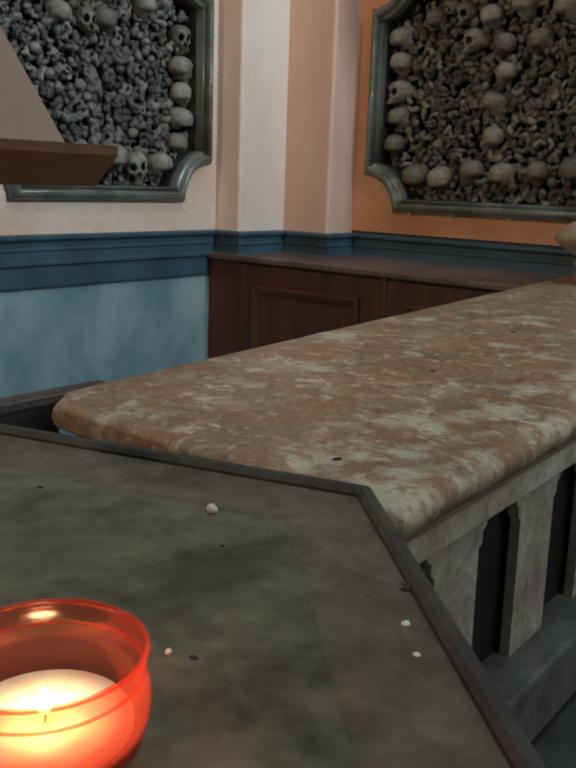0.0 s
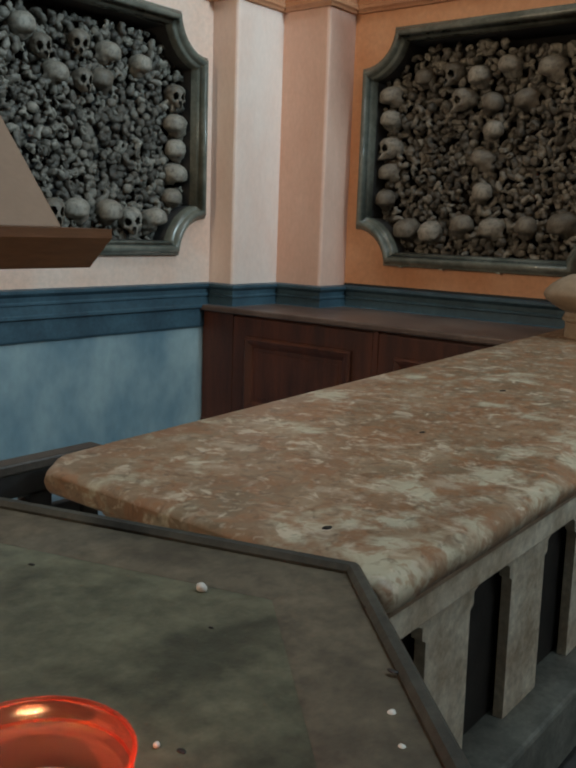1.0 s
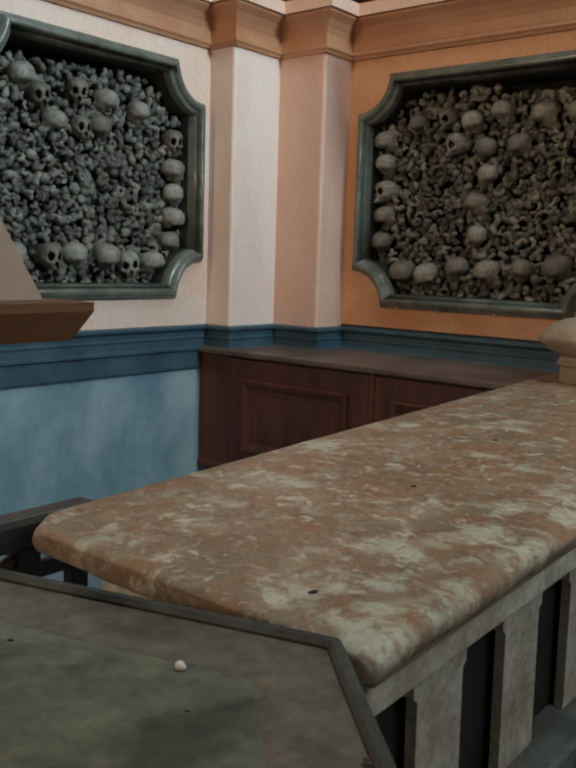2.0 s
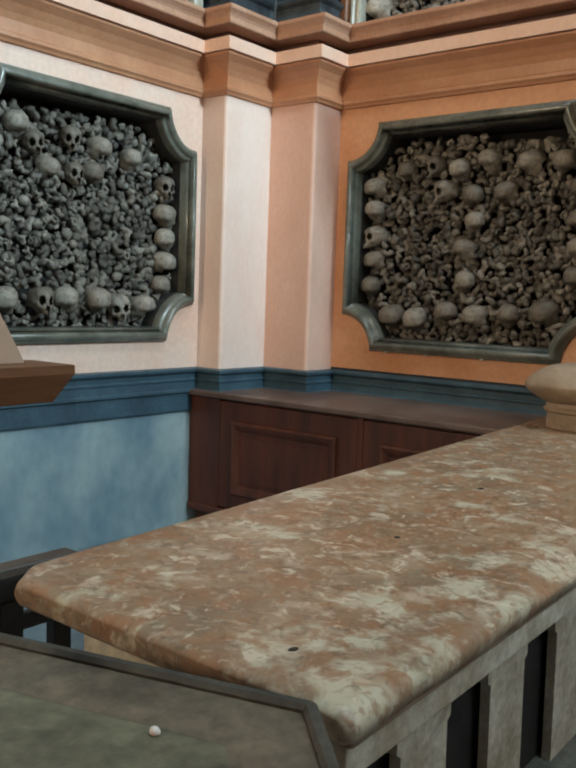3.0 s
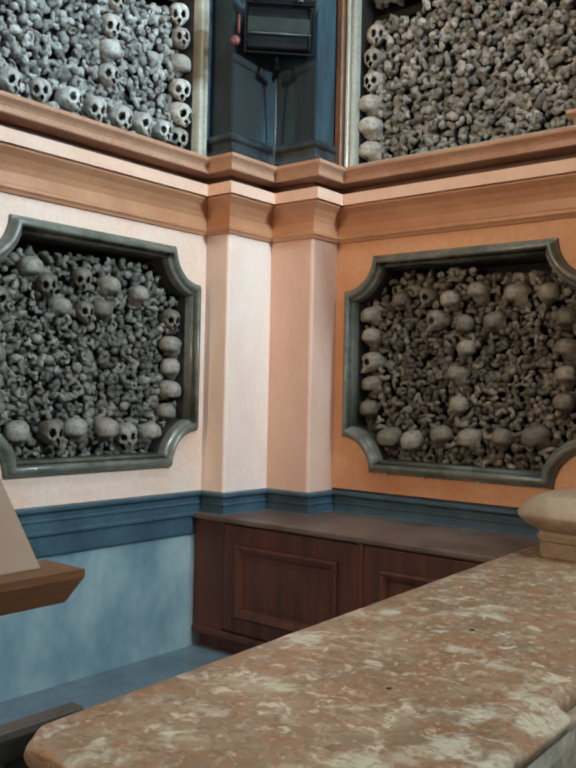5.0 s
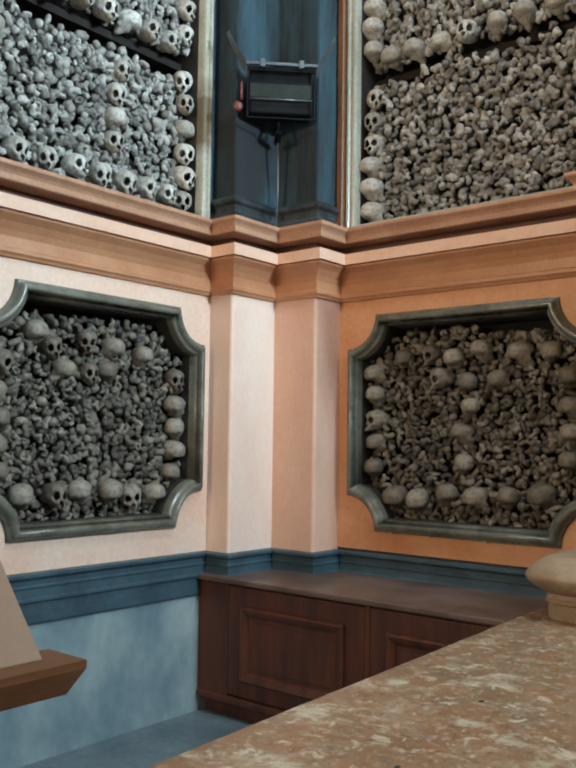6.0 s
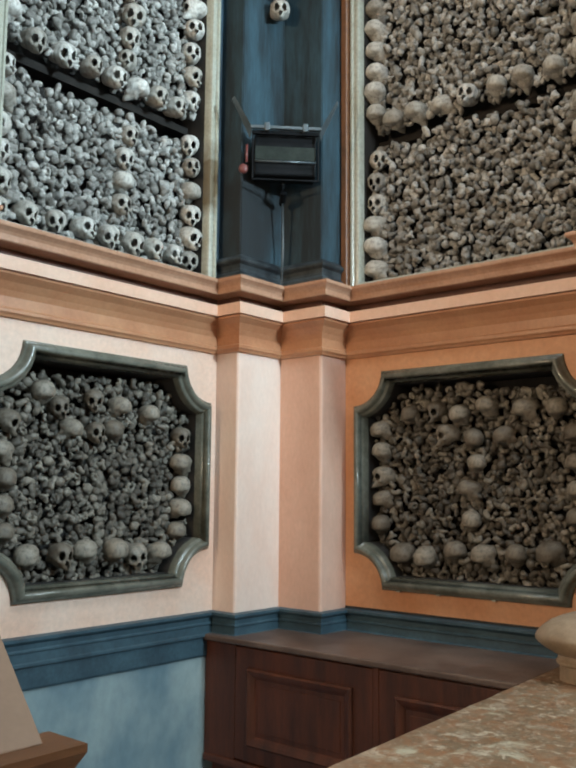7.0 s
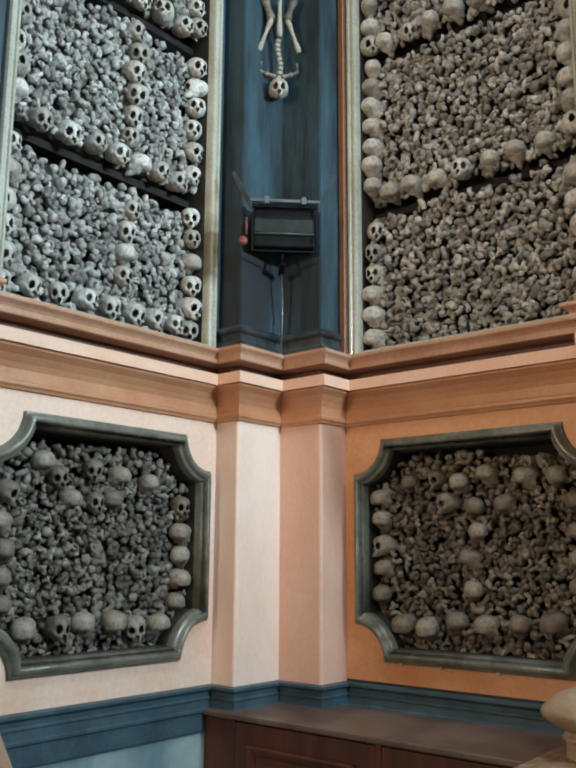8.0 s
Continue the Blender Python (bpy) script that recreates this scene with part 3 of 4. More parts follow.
def put_skull(place, wall, u, v, depth, turn, size, tip, kinds, label):
    """A skull in a wall recess, face turned by so many degrees from straight out."""
    ob = new("skull", random.choice(kinds))
    spin = {"north": 0, "east": -90}[wall]
    x, y, z = place(u, v, -depth)
    ob.matrix_world = pose(x, y, z, tip, random.uniform(-8, 8), spin + turn) @ Matrix.Diagonal((size, size, size, 1))
    return tagged(ob, label, "skull", "skulls in the wall recesses")


def nub(kind):
    """An end of a long bone: kidney-shaped knuckle, three-lobed head, ball head, broken hollow shaft, or a short shaft seen aslant."""
    bm = bmesh.new()
    bmesh.ops.create_icosphere(bm, subdivisions=2 if kind == 2 else 3, radius=1.0)
    if kind != 2:
        bmesh.ops.unsubdivide(bm, verts=bm.verts[:], iterations=1)
        bmesh.ops.triangulate(bm, faces=bm.faces[:])
    bm.verts.index_update()
    for v in bm.verts:
        d = v.co.copy()
        chip = 0.22 * noise.noise(d * 1.7 + Vector((3 * kind, 1, 0))) + 0.12 * noise.noise(d * 4.1 + Vector((0, kind, 5)))
        if kind == 0:
            dent = 0.75 * math.exp(-(d.x / 0.38) ** 2) * max(0.0, d.z) ** 0.5
            g = 1 - 0.35 * math.exp(-(d.x / 0.3) ** 2) * max(0.0, -d.y)
            v.co = Vector((d.x * 1.32, d.y * 0.95 * g, (d.z - dent) * 0.82 + 0.2 * d.x * d.x)) * (1 + chip)
        elif kind == 1:
            a = math.atan2(d.z, d.x)
            g = 0.82 + 0.36 * math.cos(3 * a) * math.hypot(d.x, d.z)
            v.co = Vector((d.x * g * 1.1, d.y * 0.75, d.z * g)) * (1 + chip)
        elif kind == 2:
            v.co = Vector((d.x * 0.9, d.y, d.z * 0.84)) * (1 + 1.2 * chip)
        elif kind == 3:
            q = math.hypot(d.x, d.z)
            hollow = 0.95 * math.exp(-(q / 0.50) ** 4)
            v.co = Vector((d.x * 0.92, d.y * (1.15 - hollow), d.z * 0.66)) * (1 + chip)
        else:
            v.co = Vector((d.x * 1.4, d.y * 0.85, d.z * (0.5 + 0.34 * d.x * d.x))) * (1 + chip)
    vs = np.array([v.co[:] for v in bm.verts])
    fs = np.array([[q.index for q in f.verts] for f in bm.faces])
    bm.free()
    return vs, fs


NUBS = [nub(k) for k in range(5)]
NUB_MESH = []
for (vs, fs), mat in [(q, w) for w in (BONE_ONE, DARK_ONE) for q in NUBS]:
    me = bpy.data.meshes.new("bone")
    me.from_pydata(vs.tolist(), [], fs.tolist())
    for p in me.polygons:
        p.use_smooth = True
    me.materials.append(mat)
    NUB_MESH.append(me)


def bone_pile(place, inside, u0, u1, v0, v1, step, radius, depth, rough, label, keep, near, darker=False):
    rng = np.random.default_rng(int(1000 * (u0 + v0)))
    verts, faces, count, singles = [], [], 0, []
    nu, nv = int((u1 - u0) / step), int((v1 - v0) / (step * 0.9))
    for j in range(nv):
        for i in range(nu):
            u = u0 + (i + 0.5 + 0.5 * (j % 2)) * step + rng.normal(0, step * 0.17)
            v = v0 + (j + 0.5) * step * 0.9 + rng.normal(0, step * 0.17)
            if not inside(u, v):
                continue
            if any((u - a) ** 2 + (v - b) ** 2 < (0.055 * c) ** 2 for a, b, c in keep):
                continue
            k = rng.choice(5, p=[0.36, 0.24, 0.14, 0.18, 0.08])
            vs, fs = NUBS[k]
            e = Euler((rng.normal(0, 0.55), rng.uniform(0, 6.28), rng.normal(0, 0.55)))
            rot = np.array(e.to_matrix())
            s = radius * rng.uniform(0.72, 1.3)
            w = (vs * s) @ rot.T
            h = -(depth + rng.uniform(0, rough))
            if place is north:
                o = np.array(north(u, v, h))
            else:
                o = np.array(east(u, v, h))
                w = w[:, [1, 0, 2]] * np.array([1, 1, 1])
            if len(singles) < 300 and near(u, v):
                turn = Matrix.Translation(o.tolist()) @ (Matrix(((0, 1, 0), (1, 0, 0), (0, 0, 1))).to_4x4() if place is east else Matrix())
                singles.append((k, turn @ e.to_matrix().to_4x4() @ Matrix.Diagonal((s, s, s, 1))))
                continue
            verts.append(w + o)
            faces.append(fs + count)
            count += len(vs)
    pile = thing("packed_bones", label, "bones", kind="stuff")
    me = bpy.data.meshes.new("bone_ends")
    me.from_pydata(np.concatenate(verts).tolist(), [], np.concatenate(faces).tolist())
    for p in me.polygons:
        p.use_smooth = True
    me.materials.append(SHADED if darker else BONES)
    me.validate()
    rest = tagged(new("bone_ends", me), kind="stuff")
    rest.parent = pile
    for m in singles:
        ob = new("bone", NUB_MESH[m[0] + (5 if darker else 0)])
        ob.parent = pile
        ob.matrix_basis = m[1]
    return pile


# skulls of the low panels, (along the wall, height): foot row, both side columns, then the rows and column between
SKULLS_N = [(1.77, 1.54), (1.96, 1.54), (2.13, 1.55), (2.31, 1.55), (2.47, 1.52), (2.63, 1.52), (2.78, 2.19), (2.78, 2.03), (2.79, 1.90), (2.78, 1.77), (2.77, 1.64), (1.62, 2.21), (1.61, 2.06),
            (1.62, 1.92), (1.61, 1.79), (1.63, 1.66), (2.14, 2.36), (2.16, 2.18), (2.29, 2.20), (2.31, 2.33), (2.52, 2.30), (1.92, 2.30), (2.00, 2.19), (1.82, 2.37)]
SKULLS_E = [(2.66, 1.51), (2.50, 1.50), (2.31, 1.54), (2.13, 1.53), (1.94, 1.54), (1.74, 1.56), (2.80, 2.25), (2.80, 2.12), (2.80, 1.97), (2.80, 1.83), (2.81, 1.68), (1.59, 2.19), (1.58, 2.03),
            (1.58, 1.89), (1.59, 1.75), (2.60, 2.34), (2.42, 2.35), (2.26, 2.32), (2.09, 2.36), (1.86, 2.33), (1.69, 2.33), (2.34, 2.21), (2.18, 2.18), (1.99, 2.19), (2.17, 2.04), (2.22, 1.89), (2.21, 1.72)]


def fill_panel(place, wall, panel, skulls, looking):
    """looking: the skulls that show their faces; the others turn their domes to the room."""
    u, v, hw, hh = panel
    keep = []
    for k, (a, b) in enumerate(skulls):
        c = random.uniform(0.94, 1.04) if b < v - 0.35 else random.uniform(0.84, 0.94)
        keep.append((a, b - 0.01, c))
        turn = random.choice((0, 20, -25)) if k in looking else random.choice((180, 150, -150, 120))
        put_skull(place, wall, a, b, 0.085 + random.uniform(-0.01, 0.015), turn + random.uniform(-15, 15), c, random.uniform(-12, 12), SHADED_SKULLS, "grey-brown skull, darkened for shade, behind a scooped panel frame")
    outline = (u - hw + 0.06, u + hw - 0.06, v - hh + 0.06, v + hh - 0.08)

    def inside(a, b):
        top = v + hh - 0.115 - 0.03 * math.sin(a * 7 + 1) - 0.02 * math.sin(a * 19)
        if not (outline[0] < a < outline[1] and outline[2] < b < min(outline[3], top)):
            return False
        return (abs(a - u) - hw) ** 2 + (abs(b - v) - hh) ** 2 > 0.24 ** 2

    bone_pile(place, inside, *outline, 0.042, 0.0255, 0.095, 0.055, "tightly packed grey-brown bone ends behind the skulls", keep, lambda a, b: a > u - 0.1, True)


fill_panel(north, "north", PANEL_N, SKULLS_N, (1, 4, 6, 11, 16, 17, 21))
fill_panel(east, "east", PANEL_E, SKULLS_E, (8, 16, 21))


def fill_niche(place, wall, niche, facing, lean, full):
    """facing: how often a skull looks out; lean: its usual turn; full: also a foot row and a middle column."""
    u0, u1, v0, v1 = niche
    spots = []
    z = v0 + 0.09
    while z < v1 - 0.3:
        if not any(s - 0.06 < z < s + 0.075 for s in (4.15, 5.24)):
            spots.append((u1 - 0.054, z))
            spots.append((u0 + 0.054, z))
        z += random.uniform(0.138, 0.156)
    for s in (v0 + 0.05, 4.15, 5.24):
        x = u0 + 0.22
        while x < u1 - 0.16:
            if s > 4 or full:
                spots.append((x, s + (0.055 if full else 0.080)))
            x += random.uniform(0.145, 0.19) if full else random.uniform(0.165, 0.20)
    if full:
        for base_z, n in ((v0 + 0.02, 5), (4.2, 6)):
            for k in range(n):
                spots.append((u0 + 0.86 + random.uniform(-0.03, 0.03), base_z + 0.15 + 0.14 * k))
    keep = []
    for a, b in spots:
        if any((a - p) ** 2 + (b - q) ** 2 < 0.10 ** 2 for p, q, c in keep):
            continue
        c = random.uniform(0.90, 1.04)
        keep.append((a, b, c))
        out = random.random() < facing
        turn = lean + random.uniform(-25, 25) if out else random.choice((180, 155, -155, 130, -130) if full else (180, 165, -165, 150)) + random.uniform(-20, 20)
        put_skull(place, wall, a, b, 0.09 + random.uniform(-0.02, 0.02), turn, c, random.uniform(-14, 14), SKULLS, "pale weathered skull stacked in the tall niche")

    def inside(a, b):
        for s in (4.15, 5.24):
            if s - (0.135 if full else 0.055) + 0.022 * math.sin(a * 9) + 0.018 * math.sin(a * 31) < b < s + 0.02:
                return False
        return True

    bone_pile(place, inside, u0 + 0.015, u1 - 0.015, v0, v1, 0.043, 0.0258, 0.09, 0.065, "thousands of pale bone ends stacked tightly in the niche", keep, lambda a, b: b < 4.1 and a > u0 + 0.45)


fill_niche(north, "north", NICHE_N, 0.94, -15, True)
fill_niche(east, "east", NICHE_E, 0.25, 28, False)


# ---- the cabinet along the east wall ----
def cabinet():
    c = thing("wall_cabinet", "long dark mahogany cabinet with panelled doors along the wall", "cabinet", at=(3.2, 2.3, FLOOR_Z))
    y0, y1, fx = 1.27, 3.526, 2.935
    part("body", box(fx + 0.02, 3.56, y0, y1, FLOOR_Z + 0.10, 1.02, 0.004), MAHOGANY, c)
    part("plinth", box(fx + 0.05, 3.54, y0 + 0.02, y1 - 0.02, FLOOR_Z, FLOOR_Z + 0.105, 0.004), MAHOGANY, c)
    part("base_moulding", box(fx - 0.012, 3.55, y0, y1, FLOOR_Z + 0.085, FLOOR_Z + 0.13, 0.012), MAHOGANY, c)
    part("top", box(fx - 0.035, 3.575, y0 - 0.02, y1, 1.02, 1.052, 0.008), WORN_TOP, c, "worn brown cabinet top")
    part("stile", box(fx, fx + 0.03, 3.287, y1 - 0.001, FLOOR_Z + 0.12, 1.02, 0.004), MAHOGANY, c)
    part("stile", box(fx - 0.002, fx + 0.03, 2.316, 2.349, FLOOR_Z + 0.12, 1.02, 0.004), MAHOGANY, c)
    for k in range(2):
        a = 3.285 - 0.97 * k
        d = part("door", box(fx, fx + 0.03, a - 0.935, a, FLOOR_Z + 0.14, 1.005, 0.004), MAHOGANY, c)
        path = [(a - 0.10, 0.90), (a - 0.10, 0.485), (a - 0.815, 0.485), (a - 0.815, 0.90)]
        prof = [(0, 0), (0, 0.016), (0.012, 0.024), (0.03, 0.018), (0.05, 0.006), (0.055, 0.0)]
        part("panel_moulding", sweep(path[::-1], prof, True, lambda u, v, h: (fx - h, u, v)), MAHOGANY, d)
        part("door_panel", box(fx - 0.004, fx + 0.004, a - 0.735, a - 0.18, 0.565, 0.82, 0.003), MAHOGANY, d)
    return c


cabinet()


# ---- the marble balustrade ----
def worn_slab():
    """The slab as cross-sections along x: rounded nose, wavy worn edges, a step in the front and a deeper worn slope before it."""
    def ease(a, z, x):
        q = min(1.0, max(0.0, (x - a) / (z - a)))
        return q * q * (3 - 2 * q)

    bm = bmesh.new()
    rings = []
    thick, r = 0.058, 0.028
    stations = [0.394 + r * (1 - math.cos(radians(15 * k))) for k in range(7)] + [0.394 + r + 0.02 * k for k in range(1, 148)]
    for x in stations:
        e = 0.0 if x > 0.394 + r else 0.55 * (r - math.sqrt(max(0.0, r * r - (0.394 + r - x) ** 2)))
        front = 0.64 + 0.048 * ease(1.335, 1.372, x) + 0.004 * noise.noise(Vector((x * 6, 0, 0))) + 0.002 * noise.noise(Vector((x * 25, 3, 0))) + e
        back = 1.500 + 0.055 * ease(0.40, 0.49, x) - 0.020 * ease(0.49, 3.3, x) + 0.003 * noise.noise(Vector((x * 7, 5, 0))) - e
        top, low = 1.0 - e * 0.9, 1.0 - thick + e * 0.9
        slope = 0.020 + 0.060 * ease(0.98, 1.16, x) * (1 - ease(1.33, 1.37, x))
        drop = 0.012 + 0.012 * ease(0.98, 1.16, x) * (1 - ease(1.33, 1.37, x))
        drop *= 1 - 0.6 * e / 0.0154
        mid = (top + low) / 2
        sec = [(front + 0.018, low), (front + 0.006, low + 0.006), (front, mid - 0.004), (front + 0.001, mid + 0.006), (front + 0.006, top - drop)]
        sec += [(front + 0.006 + slope * 0.55, top - drop * 0.38), (front + 0.006 + slope, top - drop * 0.04), (front + 0.02 + slope, top)]
        for k in range(1, 8):
            y = front + 0.02 + slope + (back - 0.03 - front - 0.02 - slope) * k / 8
            sec.append((y, top + 0.0010 * noise.noise(Vector((x * 5, y * 5, 2)))))
        sec += [(back - 0.02, top), (back - 0.007, top - 0.007), (back, mid), (back - 0.007, low + 0.007), (back - 0.02, low)]
        rings.append([bm.verts.new((x, y, z)) for y, z in sec])
    for a, c in zip(rings, rings[1:]):
        for k in range(len(a)):
            bm.faces.new((a[k], a[(k + 1) % len(a)], c[(k + 1) % len(a)], c[k]))
    bm.faces.new(rings[0])
    bm.faces.new(rings[-1])
    return bm


def balustrade():
    b = thing("balustrade", "stone balustrade with a mottled red marble top slab", "balustrade", at=(0.42, 0.66, 0.0))
    made = []
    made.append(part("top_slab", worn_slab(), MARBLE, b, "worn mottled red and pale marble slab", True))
    made.append(part("under_moulding", box(0.435, 3.38, 0.665, 1.36, 0.915, 0.9455, 0.012, 3), STONE_PALE, b, "ochre marble moulding"))
    made.append(part("frieze", box(0.455, 3.38, 0.69, 1.34, 0.845, 0.916, 0.004), STONE, b))
    for k in range(5):
        x, w = 0.935 + 0.43 * k, 0.205
        right = [(x + w, 0.18), (x + w, 0.60), (x + w + 0.016, 0.61), (x + w + 0.016, 0.64), (x + w + 0.034, 0.65), (x + w + 0.034, 0.846)]
        left = [(2 * x + w - a, c) for a, c in right[::-1]]
        bm = prism(right + left, 0, 0.028)
        for v in bm.verts:
            v.co = (v.co.x, 0.88 + v.co.z, v.co.y)
        made.append(part("baluster", bm, STONE, b))
    # added black sheet gives the openings between the balusters their darkness
    made.append(part("opening_shade", box(0.70, 3.10, 0.925, 0.945, 0.19, 0.846, 0.003), IRON, b, "black sheet standing in for the shade inside the openings"))
    made.append(part("back_wall", box(0.46, 3.10, 1.28, 1.335, 0.0, 0.846, 0.004), STONE, b))
    made.append(part("end_pier", box(0.456, 0.70, 0.86, 1.27, 0.0, 0.846, 0.006), STONE, b))
    made.append(part("plinth", box(0.43, 3.10, 0.78, 1.275, 0.0, 0.20, 0.012), GREY_STONE, b, "grey stone plinth"))
    for px, py, pr in ((0.515, 0.845, 0.011), (1.17, 1.05, 0.010), (1.75, 1.12, 0.012)):
        bm = bmesh.new()
        bmesh.ops.create_icosphere(bm, subdivisions=2, radius=pr)
        for v in bm.verts:
            v.co = (v.co.x * (1 + 0.5 * noise.noise(v.co * 90)) + px, v.co.y * 0.7 + py, 1.0003 + max(0.0, v.co.z) * 0.05)
        made.append(part("pit", bm, IRON, b, "small dark pit"))
    pivot = Vector((0.415, 0.65, 1.0))
    turn = Matrix.Translation(pivot) @ Matrix.Rotation(radians(-0.5), 4, "Z") @ Matrix.Rotation(radians(-2.0), 4, "Y") @ Matrix.Translation(-pivot)
    for ob in made:
        ob.data.transform(turn)
    return b


balustrade()


def newel():
    n = thing("stone_post", "short ochre marble post with a rounded cap on the balustrade", "post", at=(3.12, 1.19, 1.07))
    angles = [2 * math.pi * k / 40 for k in range(40)]
    plan = [(math.copysign(abs(math.cos(a)) ** 0.58, math.cos(a)), math.copysign(abs(math.sin(a)) ** 0.58, math.sin(a))) for a in angles]

    def square(rings):
        bm = bmesh.new()
        loops = [[bm.verts.new((3.12 + sx * r, 1.19 + sy * r, z)) for sx, sy in plan] for r, z in rings]
        for a, c in zip(loops, loops[1:]):
            for k in range(len(plan)):
                bm.faces.new((a[k], a[(k + 1) % len(plan)], c[(k + 1) % len(plan)], c[k]))
        bm.faces.new(loops[0])
        bm.faces.new(loops[-1])
        return bm

    part("shaft", square([(0.232, 1.076), (0.230, 1.150)]), STONE_PALE, n)
    part("neck", square([(0.231, 1.1505), (0.242, 1.158), (0.244, 1.168), (0.236, 1.178), (0.234, 1.195)]), STONE_PALE, n)
    part("cap", square([(0.236, 1.1955), (0.252, 1.203), (0.282, 1.222), (0.307, 1.243), (0.319, 1.260), (0.319, 1.272), (0.311, 1.288), (0.290, 1.311), (0.262, 1.332), (0.225, 1.349), (0.10, 1.358)]), STONE_PALE, n, "", True)



newel()


# ---- the dark rail behind the balustrade ----
def kneeler():
    k = thing("kneeler", "dark wooden kneeler rail beside the balustrade", "kneeler", at=(0.2, 1.62, FLOOR_Z))
    part("top_rail", box(-0.75, 0.66, 1.61, 1.66, 0.955, 0.98, 0.005), RAIL_TOP, k, "worn brown top rail")
    part("apron", box(-0.74, 0.64, 1.617, 1.653, 0.90, 0.956, 0.004), IRON, k)
    for x in (0.488, -0.66):
        part("post", box(x - 0.03, x + 0.03, 1.62, 1.67, FLOOR_Z, 0.902, 0.004), IRON, k)
    part("post", box(0.600, 0.648, 1.617, 1.653, FLOOR_Z, 0.902, 0.004), IRON, k)
    part("cross_piece", box(0.515, 0.602, 1.625, 1.645, 0.82, 0.86, 0.004), IRON, k)
    arc = [(0.50 - 0.16 * math.sin(a), 1.645, 0.70 + 0.18 * math.cos(a)) for a in [radians(q) for q in range(0, 181, 20)]]
    part("scroll", tube(arc, 0.016), RAIL_TOP, k, "curved brown bracket", True)
    part("foot_board", box(-0.7, 0.62, 1.64, 1.90, FLOOR_Z + 0.12, FLOOR_Z + 0.15, 0.006), IRON, k)


kneeler()


# ---- candle tray, votive light and lectern ----
SIDE = 0.60
B0 = Vector((0.247, 0.607))
HEX_C = B0 + SIDE * Vector((-0.973, 0.23))
HEX = [tuple(HEX_C + Matrix.Rotation(radians(60 * k), 2) @ (B0 - HEX_C)) for k in range(6)]
TRAY_Z = 1.068


def tray():
    t = thing("candle_tray", "six-sided tarnished metal candle tray with a raised rim", "candle tray", at=(HEX_C.x, HEX_C.y, 0))
    part("tray_floor", prism(HEX, TRAY_Z - 0.012, TRAY_Z), TRAY, t)
    part("border", sweep(HEX, [(0.0, TRAY_Z + 0.0005), (0.0, TRAY_Z + 0.006), (0.06, TRAY_Z + 0.004), (0.100, TRAY_Z + 0.0018), (0.112, TRAY_Z + 0.0004)], True), TRAY_RIM, t, "brown worn border band")
    part("rim", sweep(HEX, [(-0.006, TRAY_Z - 0.03), (-0.010, TRAY_Z + 0.012), (-0.004, TRAY_Z + 0.018), (0.005, TRAY_Z + 0.017), (0.010, TRAY_Z + 0.010), (0.004, TRAY_Z - 0.03)], True), RIM_DARK, t, "dark raised edge")
    part("pedestal", lathe([(0.26, 0.0), (0.26, 0.03), (0.06, 0.07), (0.045, 0.5), (0.06, 0.95), (0.20, TRAY_Z - 0.013)], (HEX_C.x, HEX_C.y, 0)), IRON, t, "", True)


tray()

CX, CY, CR = -0.308, 0.4965, 0.070
RIM = 1.141


def votive():
    c = thing("votive_candle", "lit votive candle in a translucent red cup", "candle", at=(CX, CY, TRAY_Z))
    h = RIM - TRAY_Z
    outer = [(CR * 0.85, 0.0), (CR * 0.96, 0.004), (CR * 1.03, h * 0.3), (CR * 1.055, h * 0.5), (CR * 1.04, h - 0.030), (CR * 1.0, h - 0.022), (CR * 0.995, h - 0.014), (CR * 1.01, h - 0.006), (CR * 1.025, h - 0.002), (CR, h)]
    inner = [(r - 0.0022, z) for r, z in outer[::-1][1:-1]] + [(CR * 0.6, 0.006)]
    cup = part("cup", lathe(outer + inner, (CX, CY, TRAY_Z), 64), RED_CUP, c, "translucent red plastic cup", True)
    bead = [(CX + CR * 1.012 * math.cos(radians(q)), CY + CR * 1.012 * math.sin(radians(q)), RIM) for q in range(0, 361, 6)]
    part("rim_bead", tube(bead, 0.0019, 8), RED_CUP, cup, "rounded red rim", True)
    ledge = [(CX + CR * 0.985 * math.cos(radians(q)), CY + CR * 0.985 * math.sin(radians(q)), RIM - 0.017) for q in range(0, 361, 6)]
    part("inner_ridge", tube(ledge, 0.0012, 8), RED_CUP, cup, "thin red ridge inside the cup", True)
    wz = h - 0.051
    part("wax", lathe([(CR * 0.72, 0.007), (CR * 0.88, wz * 0.6), (CR * 0.88, wz - 0.004), (CR * 0.84, wz), (CR * 0.3, wz - 0.004), (0.002, wz - 0.005)], (CX, CY, TRAY_Z), 40), WAX, c, "white wax", True)
    part("wick", tube([(CX, CY, TRAY_Z + wz - 0.006), (CX + 0.001, CY, TRAY_Z + wz + 0.003)], 0.0006, 6), BLACK_METAL, c)
    part("flame", lathe([(0.001, 0.0), (0.0042, 0.003), (0.0052, 0.007), (0.0036, 0.013), (0.0006, 0.020)], (CX, CY, TRAY_Z + wz + 0.002), 16), FLAME, c, "small yellow flame", True)
    lamp = bpy.data.lights.new("candle_light", "POINT")
    lamp.energy, lamp.color, lamp.shadow_soft_size = 0.9, (1.0, 0.6, 0.28), 0.008
    new("candle_light", lamp).location = (CX, CY, TRAY_Z + wz + 0.026)


votive()


